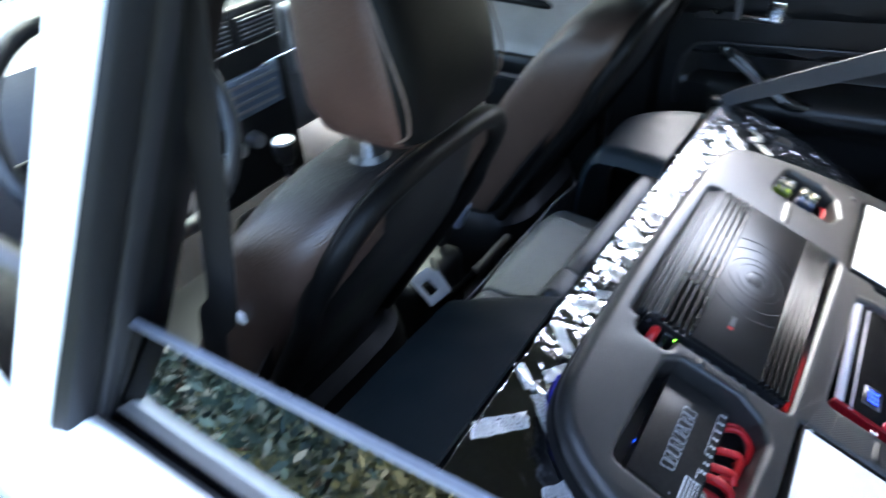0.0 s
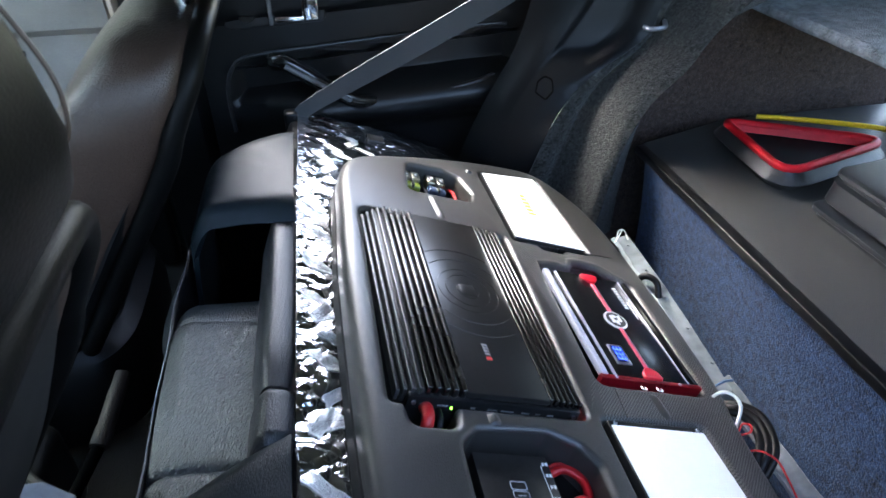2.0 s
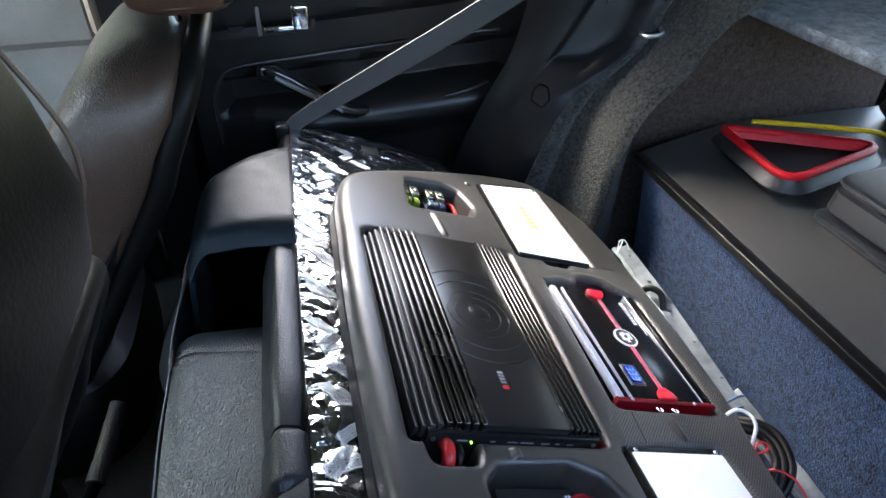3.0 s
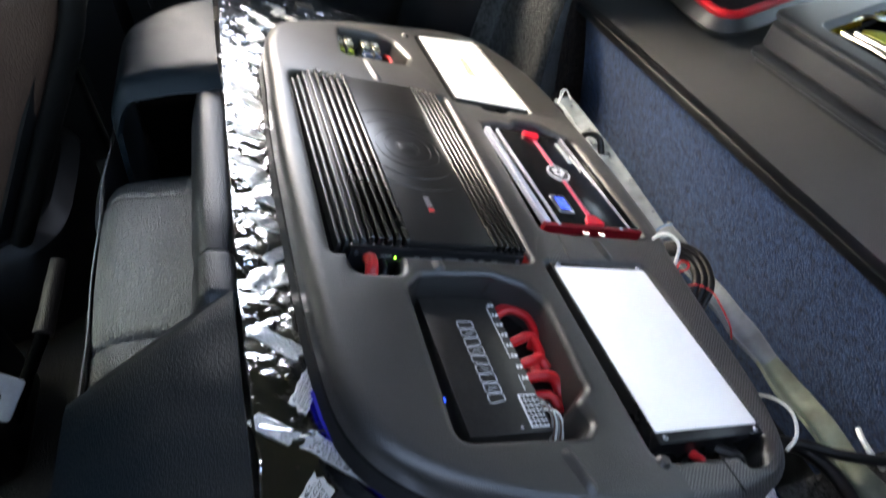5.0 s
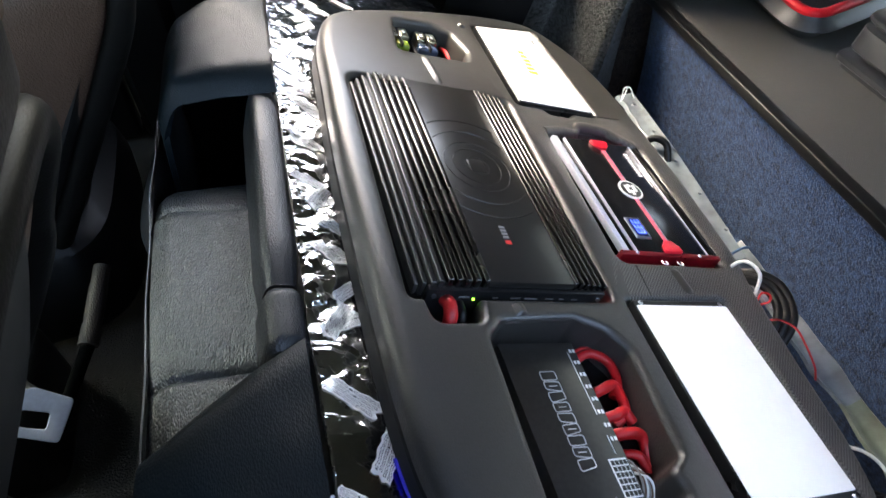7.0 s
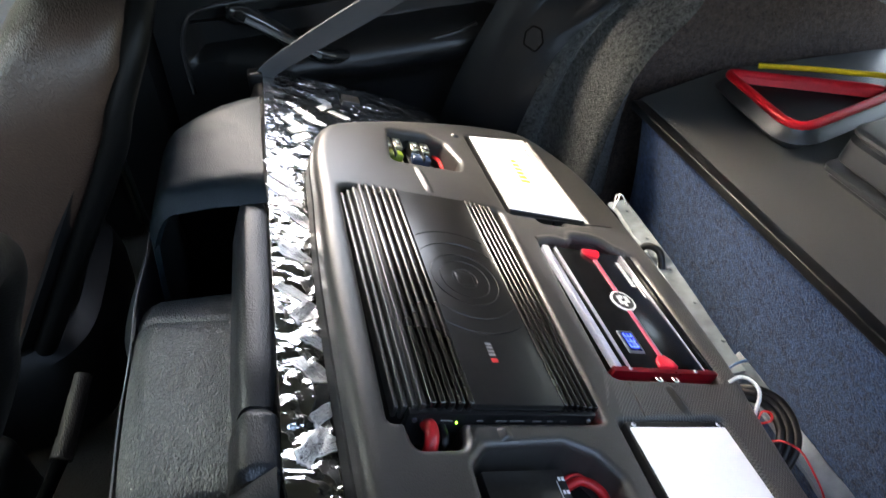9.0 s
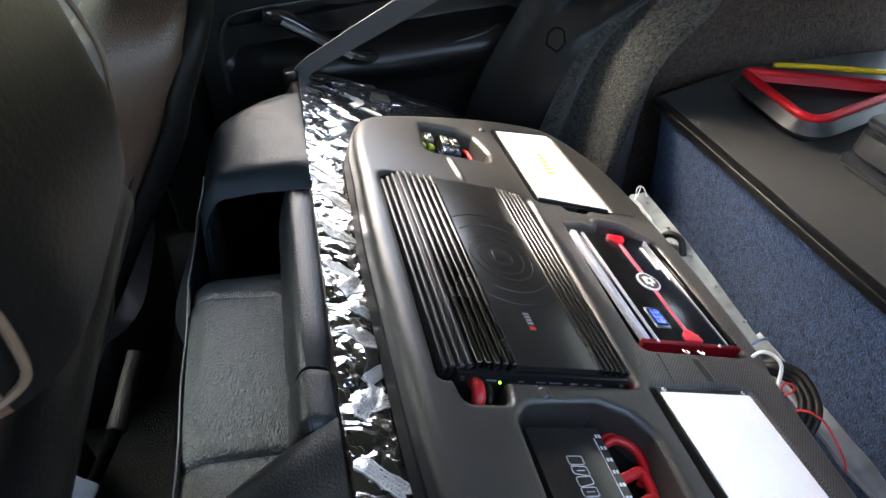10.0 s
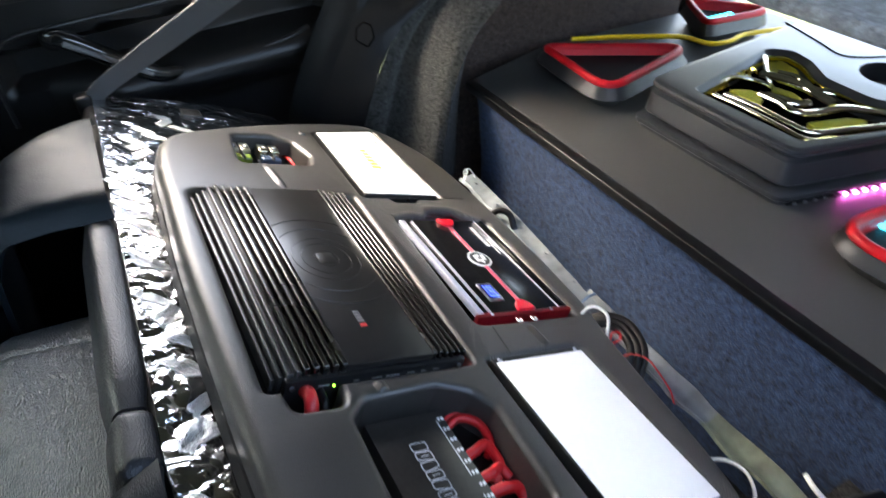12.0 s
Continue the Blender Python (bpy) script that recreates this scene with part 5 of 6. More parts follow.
def build_rear_quarter():
    q = thing("rear_quarter_trim", "smooth black plastic trim at the foot of the rear pillar", "pillar trim")
    front = smooth_line([(0.00, 0.90, 0.40), (0.040, 0.89, 0.545), (0.088, 0.885, 0.655), (0.142, 0.88, 0.755), (0.165, 0.875, 0.827), (0.185, 0.86, 0.95), (0.21, 0.85, 1.12)], 8)
    ridge = smooth_line([(0.05, 0.835, 0.40), (0.083, 0.830, 0.545), (0.125, 0.824, 0.640), (0.186, 0.820, 0.748), (0.224, 0.815, 0.808), (0.272, 0.81, 0.885), (0.34, 0.80, 1.02)], 8)
    rear = smooth_line([(0.12, 0.775, 0.40), (0.160, 0.765, 0.534), (0.211, 0.760, 0.664), (0.275, 0.758, 0.744), (0.370, 0.755, 0.818), (0.400, 0.755, 0.896), (0.45, 0.755, 1.03)], 8)
    def f(u, v):
        k = v * (len(front) - 1)
        i = min(int(k), len(front) - 2)
        a, m, b = (line[i].lerp(line[i + 1], k - i) for line in (front, ridge, rear))
        if u < 0.5:
            return a.lerp(m, 2 * u) + Vector((0, -0.006 * math.sin(2 * math.pi * u), 0))
        # a sunk panel, then a sloping band along the rear edge
        w = 2 * u - 1
        high = max(0, min(1, (v - 0.45) / 0.15))
        sunk = max(0, min(1, w / 0.10)) * max(0, min(1, (0.80 - w) / 0.22))
        return m.lerp(b, w) + Vector((0, -0.010 * math.sin(math.pi * w) * (1 - high) + 0.006 * sunk * high - 0.012 * high * max(0, min(1, (w - 0.7) / 0.2)), 0))
    part("trim", solid_sheet(f, 48, 60, 0.006), PLASTIC_TRIM, q)
    o = rounded([(-0.019, -0.012), (0.006, -0.024), (0.019, -0.006), (0.012, 0.018), (-0.006, 0.023), (-0.019, 0.010)], [0.004, 0.004, 0.006, 0.010, 0.010, 0.006])
    cap = part("cover_cap", slab(o, 0.0015, -0.004, 0.001), PLASTIC_TRIM, q, "small oval cap outlined by a groove")
    # the cap lies on the trim where it comes nearest to this spot
    spot = Vector((0.190, 0, 0.706))
    u, v = min(((i / 60, j / 60) for i in range(30, 60) for j in range(10, 55)), key=lambda q: math.hypot(f(*q).x - spot.x, f(*q).z - spot.z))
    ex = (f(u + 0.03, v) - f(u - 0.03, v)).normalized()
    ez = ex.cross(f(u, v + 0.03) - f(u, v - 0.03)).normalized()
    if ez.y > 0:
        ez = -ez
    ey = ez.cross(ex).normalized()
    m = Matrix((ex, ey, ez)).transposed().to_4x4()
    m.translation = f(u, v) + ez * 0.0045
    cap.matrix_local = m
    # a raised line whose black stands in for the groove's shade
    g = part("cap_groove", tube([Vector((p.x, p.y, 0.0005)) for p in o], 0.0020, 5, True), SHADE_BLACK, q)
    g.matrix_local = m
    hk = thing("seat_latch_striker", "small metal latch striker on the rear pillar", "latch")
    part("striker", tube(smooth_line([(0.370, 0.752, 0.838), (0.366, 0.722, 0.842), (0.392, 0.712, 0.846), (0.410, 0.745, 0.848)], 5), 0.0048, 8), SILVER, hk)
    c = thing("boot_side_carpet", "dark grey carpet over the wheel arch and the boot's side wall", "carpet", kind="structure")
    rim = smooth_line([(0.325, 0.68, 0.40), (0.326, 0.68, 0.485), (0.336, 0.68, 0.610), (0.362, 0.68, 0.712), (0.400, 0.68, 0.785), (0.470, 0.68, 0.850), (0.60, 0.69, 0.905)], 8)
    def g2(u, v):
        k = v * (len(rear) - 1)
        i = min(int(k), len(rear) - 2)
        a = rear[i].lerp(rear[i + 1], k - i)
        b = rim[i].lerp(rim[i + 1], k - i)
        p = a.lerp(b, u) + Vector((0.004, 0.004, 0))
        bulge = -0.078 * max(0, 1 - abs(u - 0.66) / (0.20 if u < 0.66 else 0.34)) ** 1.1 + 0.034 * math.exp(-((u - 0.34) / 0.16) ** 2)
        return p + Vector((0, bulge, 0))
    part("arch_carpet", solid_sheet(g2, 40, 48, 0.008), CARPET_GREY, c)
    def g3(u, v):
        k = v * (len(rim) - 1)
        i = min(int(k), len(rim) - 2)
        a = rim[i].lerp(rim[i + 1], k - i)
        return a + Vector((0.03 * u, 0.16 * u, 0))
    part("arch_return", solid_sheet(g3, 10, 48, 0.006), CARPET_GREY, c)
    def g4(u, v):
        return Vector((0.31 + 0.73 * u, 0.80 - 0.03 * u, 0.265 + 0.755 * v))
    part("side_carpet", solid_sheet(g4, 20, 14, 0.008), CARPET_BROWN, c)


CARPET_BROWN = material("brown_grey_carpet", (0.047, 0.031, 0.025), 0.95, grain=1.0, size=420, depth=0.004, kind="carpet", vary=0.7, patch=110, sheen=0.1, spec=0.1)
PLASTIC_TRIM = material("satin_black_trim", (0.0030, 0.0036, 0.0045), 0.34, grain=0.25, size=900, depth=0.0004, spec=0.15)
build_rear_quarter()


# ---- near side: the door whose window the camera comes through ----
def build_near_door():
    d = thing("rear_door", "white rear door with half-lowered tinted window and black rubber seals", "car door")
    # outer skin below the window line, slightly arched
    def f(u, v):
        return Vector((-0.70 + 1.15 * u, -0.608 - 0.035 * math.sin(math.pi * min(1, v * 1.1)), 0.844 - 0.575 * v))
    part("outer_skin", solid_sheet(f, 12, 16, 0.004), PAINT, d, "white painted outer skin")
    part("shoulder", profile_along_x([(-0.608, 0.843), (-0.594, 0.855), (-0.564, 0.859), (-0.555, 0.849), (-0.564, 0.825), (-0.608, 0.825)], -0.70, 0.45), PAINT, d)
    part("outer_seal", profile_along_x([(-0.555, 0.835), (-0.555, 0.849), (-0.552, 0.852), (-0.549, 0.848), (-0.550, 0.835)], -0.66, 0.42), RUBBER, d)
    part("inner_sill", profile_along_x([(-0.515, 0.84), (-0.512, 0.862), (-0.49, 0.868), (-0.462, 0.855), (-0.455, 0.80), (-0.455, 0.30), (-0.50, 0.30)], -0.66, 0.42), PLASTIC, d)
    # half lowered pane
    def g(u, v):
        return Vector((-0.640 + 1.02 * u, -0.574 + 0.0715 * v, 0.77 + (0.183 + 0.060 * u) * v))
    pane = part("window_pane", solid_sheet(g, 6, 4, 0.004), GLASS, d, "tinted glass pane, lowered")
    part("pane_edge", ribbon([(-0.640, -0.5025, 0.955), (-0.13, -0.5025, 0.985), (0.38, -0.5025, 1.015)], 0.0075, 0.005, None, (0, 1, 0)), GLASS_EDGE, pane)
    # window frame beside the pillar: painted outside, rubber inside
    foot, head = Vector((-0.659, -0.602, 0.834)), Vector((-0.500, -0.470, 1.30))
    def bar(name, a0, b0, a1, b1, mat, lbl="", at_head=(0, 0)):
        bm = bmesh.new()
        vs = []
        for base, tops in ((foot, 0), (head, 1)):
            for (dx, dy), k in zip((a0, b0, b1, a1), (0, 1, 1, 0)):
                vs.append(bm.verts.new(base + Vector((dx + tops * at_head[k], dy, 0))))
        bridge(bm, vs[:4], vs[4:])
        bm.faces.new(vs[:4][::-1])
        bm.faces.new(vs[4:])
        bmesh.ops.bevel(bm, geom=bm.edges[:], offset=0.003, segments=2, profile=0.5, affect="EDGES")
        part(name, bm, mat, d, lbl)
    bar("frame_outer", (-0.040, -0.004), (0.014, 0.004), (-0.040, 0.020), (0.014, 0.022), PAINT, "white painted window frame", (0.050, 0.040))
    bar("frame_rubber", (0.016, 0.006), (0.036, 0.012), (0.000, 0.034), (0.040, 0.040), RUBBER, "", (0.040, 0.026))
    bar("frame_channel", (0.020, 0.042), (0.046, 0.046), (0.004, 0.060), (0.050, 0.066), RUBBER2, "", (0.020, 0.008))
    bar("pillar_seal", (0.004, 0.068), (0.038, 0.072), (-0.020, 0.098), (0.034, 0.104), RUBBER)
    bar("pillar_trim", (-0.050, 0.104), (0.020, 0.108), (-0.060, 0.150), (0.010, 0.150), PLASTIC)
    # roof rail over the window
    part("roof_rail", profile_along_x([(-0.49, 1.36), (-0.50, 1.40), (-0.46, 1.43), (-0.42, 1.42), (-0.43, 1.37)], -1.0, 0.6), PAINT, d)
    c = thing("front_door", "white front door beside the driver, its inner panel dark", "car door")
    part("trim_panel", block((-1.60, -0.50, 0.28), (-0.70, -0.46, 0.92), 0.02, 3), PLASTIC, c)
    part("outer_skin", block((-1.60, -0.62, 0.26), (-0.71, -0.58, 0.90), 0.01), PAINT, c)
    p = thing("rear_side_panel", "white body panel beside the boot", "body panel", kind="structure")
    part("outer_panel", block((0.46, -0.62, 0.26), (1.30, -0.58, 0.90), 0.01), PAINT, p)
    part("inner_panel", block((0.44, -0.50, 0.26), (1.30, -0.46, 0.95), 0.01), CARPET_GREY, p)


def profile_along_x(pts, x0, x1):
    bm = bmesh.new()
    a = [bm.verts.new((x0, y, z)) for y, z in pts]
    b = [bm.verts.new((x1, y, z)) for y, z in pts]
    bridge(bm, a, b)
    bm.faces.new(a[::-1])
    bm.faces.new(b)
    return bm


GLASS = tint("tinted_glass", 0.10)
GLASS.node_tree.nodes["Fresnel"].inputs["IOR"].default_value = 2.7
GLASS_EDGE = material("ground_glass_edge", (0.085, 0.092, 0.11), 0.35)
RUBBER2 = material("grey_rubber", (0.010, 0.010, 0.011), 0.5, spec=0.25)
build_near_door()


# ---- front of the cabin ----
def build_dashboard():
    d = thing("dashboard", "dark grey plastic dashboard with air vents, radio and round climate knobs", "dashboard")
    sec = [(-1.38, 0.62), (-1.36, 0.86), (-1.40, 0.93), (-1.52, 0.965), (-1.75, 0.955), (-2.0, 0.90), (-2.0, 0.40), (-1.6, 0.40), (-1.42, 0.52)]
    part("body", profile_y(sec, -0.46, 0.98), DASH, d)
    part("passenger_panel", block((-1.40, 0.46, 0.70), (-1.345, 0.96, 0.885), 0.02, 4), DASH2, d)
    part("trim_strip", block((-1.345, 0.34, 0.772), (-1.333, 0.96, 0.780), 0.003), CHROME, d)
    st = part("console_panel", block((-1.42, 0.13, 0.45), (-1.335, 0.43, 0.925), 0.015, 3), PLASTIC, d)
    for y0, y1 in ((0.15, 0.27), (0.29, 0.41)):
        v = part("air_vent", block((-1.345, y0, 0.845), (-1.328, y1, 0.905), 0.004), PLASTIC_SOFT, d)
        for k in range(5):
            part("slat", block((-1.332, y0 + 0.008, 0.852 + 0.0105 * k), (-1.324, y1 - 0.008, 0.855 + 0.0105 * k), 0.001), PLASTIC_GREY, v)
    part("vent_trim", block((-1.334, 0.14, 0.832), (-1.326, 0.42, 0.838), 0.002), CHROME, d)
    r = part("radio", block((-1.345, 0.17, 0.670), (-1.324, 0.39, 0.775), 0.005, 3), DISPLAY, d, "grey-blue radio with rows of keys")
    for k in range(4):
        part("key_strip", block((-1.3255, 0.19, 0.685 + 0.022 * k), (-1.3215, 0.37, 0.693 + 0.022 * k), 0.001), PLASTIC_GREY, r)
    for k in range(3):
        bm = bmesh.new()
        add_disc(bm, (0, 0, 0), 0.022, 0.030, 24, 0.004)
        bmesh.ops.transform(bm, matrix=pose(-1.335, 0.143 + 0.06 * k, 0.608, 0, 90, 0), verts=bm.verts[:])
        kn = part("climate_knob", bm, SILVER, d, "silver-faced climate knob")
    b = thing("steering_wheel", "dark leather steering wheel with padded hub and spokes", "steering wheel", pose(-1.033, -0.20, 0.914, 0, 62, 0))
    part("rim", tube([(0.185 * math.cos(2 * math.pi * k / 48), 0.185 * math.sin(2 * math.pi * k / 48), 0) for k in range(48)], 0.0145, 12, True), LEATHER, b)
    bm = bmesh.new()
    add_disc(bm, (0, 0, -0.03), 0.072, 0.03, 28, 0.02)
    part("hub", bm, PLASTIC, b)
    for a in (90, 180, 270):
        part("spoke", block((0.05, -0.016, -0.018), (0.182, 0.016, -0.004), 0.006, 3, Matrix.Rotation(radians(a + 90), 4, "Z")), PLASTIC, b)
    part("column", tube([(0, 0, -0.03), (0, 0, -0.22)], 0.020, 16), SHADE_BLACK, b)
    g = thing("gear_lever", "gear lever with a bright round knob", "gear lever")
    part("shaft", tube([(-1.09, 0.17, 0.44), (-1.10, 0.16, 0.655)], 0.010, 10), PLASTIC, g)
    part("knob", loft([super_ring((-1.10, 0.160), w, w, z, 24, 1.0) for z, w in ((0.650, 0.024), (0.660, 0.042), (0.685, 0.054), (0.704, 0.052))]), PLASTIC, g)
    part("knob_cap", loft([super_ring((-1.10, 0.160), w, w, z, 24, 1.0) for z, w in ((0.702, 0.052), (0.710, 0.048), (0.714, 0.034))]), SILVER, g, "silver knob cap")
    c = thing("centre_console", "black centre console with a cup tray between the front seats", "console")
    part("tunnel", block((-1.34, 0.13, 0.26), (-0.74, 0.33, 0.44), 0.03, 4), SHELL, c)
    part("tray", block((-1.25, 0.19, 0.44), (-0.98, 0.33, 0.475), 0.012, 3), PLASTIC_SOFT, c)
    h = thing("handbrake", "handbrake lever with a worn brown-black grip", "handbrake")
    part("grip", tube(smooth_line([(-0.638, 0.351, 0.485), (-0.644, 0.32, 0.476), (-0.653, 0.278, 0.462), (-0.660, 0.243, 0.452)], 6), [0.0115] * 6 + [0.0125] * 7 + [0.0118] * 6, 14), GRIP, h)
    part("collar", tube([(-0.655, 0.268, 0.4585), (-0.661, 0.240, 0.451)], 0.0135, 14), GRIP, h)
    part("arm", tube([(-0.660, 0.243, 0.452), (-0.70, 0.21, 0.40), (-0.76, 0.20, 0.30)], 0.009, 10), SHADE_BLACK, h)
    f = thing("plastic_bracket", "pale plastic bracket lying on the dark floor", "bracket")
    o = rounded([(-0.05, -0.035), (0.045, -0.04), (0.05, 0.03), (-0.01, 0.04), (-0.045, 0.025)], 0.008)
    hole = rounded([(-0.018, -0.022), (0.022, -0.022), (0.022, 0.004), (-0.018, 0.004)], 0.005)
    pl = part("plate", slab(o, 0.006, -0.006, 0.002, [hole]), PALE, f)
    f.matrix_world = Matrix.Translation((-0.706, 0.135, 0.474)) @ Vector((0.45, -0.66, 0.81)).to_track_quat("Z", "Y").to_matrix().to_4x4() @ Matrix.Rotation(radians(-50), 4, "Z") @ Matrix.Scale(0.78, 4)
    part("stand", tube([(0.0, 0.028, -0.006), (-0.07, 0.06, -0.16)], 0.008, 8), PLASTIC, f)
    bk = thing("belt_buckle", "pale seat belt buckle between the front seats", "belt buckle")
    part("buckle", block((-0.022, -0.012, -0.05), (0.022, 0.012, 0.04), 0.008, 3), PALE, bk)
    part("stalk", tube([(0, 0, -0.04), (-0.01, 0.0, -0.20)], 0.008, 8), PLASTIC, bk)
    bk.matrix_world = pose(-0.722, 0.275, 0.576, 10, 25, 0)


DASH2 = material("dash_pad", (0.17, 0.17, 0.172), 0.5, grain=0.4, size=500, depth=0.0008)
DISPLAY = material("radio_face", (0.08, 0.10, 0.13), 0.25)
GRIP = material("worn_grip", (0.013, 0.0100, 0.0088), 0.55, grain=0.8, size=420, depth=0.0008, kind="leather", spec=0.2)
PALE = material("pale_plastic", (0.17, 0.18, 0.22), 0.4)
build_dashboard()


# ---- boot: speaker box ----
def build_box():
    b = thing("speaker_box", "large speaker box with blue-grey carpet front and smooth dark vinyl top", "speaker box")
    def front(u, v):
        y = -0.46 + 1.13 * v
        x = 0.358 + 0.006 * (0.5 - v) + 0.010 * math.sin(math.pi * u)
        if v > 0.95:
            x += (v - 0.95) ** 2 * 14
        return Vector((x + 0.010 * u, y, 0.6035 - 0.36 * u))
    part("carpet_front", solid_sheet(front, 12, 60, 0.012), CARPET_BLUE, b, "blue-grey carpet front")
    o = rounded([(0.352, -0.46), (1.22, -0.46), (1.22, 0.74), (0.60, 0.74), (0.368, 0.668)], [0.004, 0.004, 0.03, 0.05, 0.01])
    part("top", slab(o, 0.622, 0.604, 0.003), BOX_TOP, b, "smooth dark vinyl top")
    part("edge_trim", block((0.3475, -0.46, 0.606), (0.3690, 0.660, 0.6234), 0.0022, 3), PLASTIC, b, "black edge trim")
    part("carcass", block((0.40, -0.44, 0.26), (1.20, 0.66, 0.603)), CARPET_GREY, b)
    return b


build_box()


def build_pod(name, label, tri, z0, z1, glowing, flare=0.011, radii=(0.022, 0.022, 0.040), lamp=None):
    p = thing(name, label, "speaker pod", group="triangular speaker pods on the box")
    top = ccw(rounded(tri, list(radii), 8))
    bm = bmesh.new()
    # the skirt spreads downwards, then tucks in to a dark foot
    steps = [(-0.010, z0), (-0.004, z0 + 0.010), (flare - 0.004, z0 + 0.019), (flare, z0 + 0.023), (0.55 * flare + 0.002, z0 + 0.031), (0.2 * flare + 0.002, z1 - 0.010), (0.002, z1 - 0.003)]
    rows = [ring(bm, offset(top, -d), z) for d, z in steps]
    for a, c in zip(rows, rows[1:]):
        bridge(bm, a, c)
    inner = ring(bm, offset(top, 0.014), z1 - 0.004)
    deep = ring(bm, offset(top, 0.022), z1 - 0.035)
    bridge(bm, rows[-1], inner)
    bridge(bm, inner, deep)
    fill(bm, [deep])
    part("housing", bm, POD_SKIN, p)
    part("rim", tube([Vector((q.x, q.y, z1)) for q in offset(top, 0.006)], 0.0085, 10, True, 1.0), RED_RIM, p, "red rim")
    bm = bmesh.new()
    bridge(bm, ring(bm, offset(top, 0.012), z1 + 0.003), ring(bm, offset(top, 0.019), z1 - 0.014))
    part("inner_rim", bm, RED_RIM, p, "red sloping inner rim")
    bm = bmesh.new()
    fill(bm, [ring(bm, offset(top, 0.0178), z1 - 0.013)])
    part("grille", bm, MESH, p, "black mesh grille")
    if glowing:
        c = Vector(lamp) if lamp else sum(top, Vector((0, 0))) / len(top)
        bm = bmesh.new()
        for k in range(6):
            add_block(bm, (c.x - 0.04 + 0.014 * k, c.y - 0.014, z1 - 0.012), (c.x - 0.032 + 0.014 * k, c.y - 0.004, z1 - 0.006), 0.002)
        part("light_strip", bm, glow("cyan_led", (0.02, 0.5, 0.8), 0.6), p, "cyan light strip")
    return p


POD_SKIN = material("woven_grey_vinyl", (0.024, 0.0235, 0.023), 0.42, grain=0.7, size=420, depth=0.0006, kind="weave", vary=0.35)
RED_RIM = material("red_rim_paint", (0.46, 0.007, 0.014), 0.45, spec=0.2, grain=0.2, size=300, depth=0.0005)
build_pod("speaker_pod", "triangular black speaker pod with a red rim on the box", [(0.520, 0.650), (0.500, 0.405), (0.800, 0.485)], 0.622, 0.668, False, 0.016, (0.022, 0.045, 0.034))
build_pod("speaker_pod", "triangular speaker pod with red rim and cyan light, under the shelf", [(0.985, 0.700), (0.900, 0.555), (1.130, 0.530)], 0.622, 0.672, True)
build_pod("speaker_pod", "triangular speaker pod with red rim and cyan light", [(0.500, -0.320), (0.482, -0.055), (0.800, -0.090)], 0.622, 0.668, True, 0.011, (0.030, 0.060, 0.030), (0.600, -0.078))


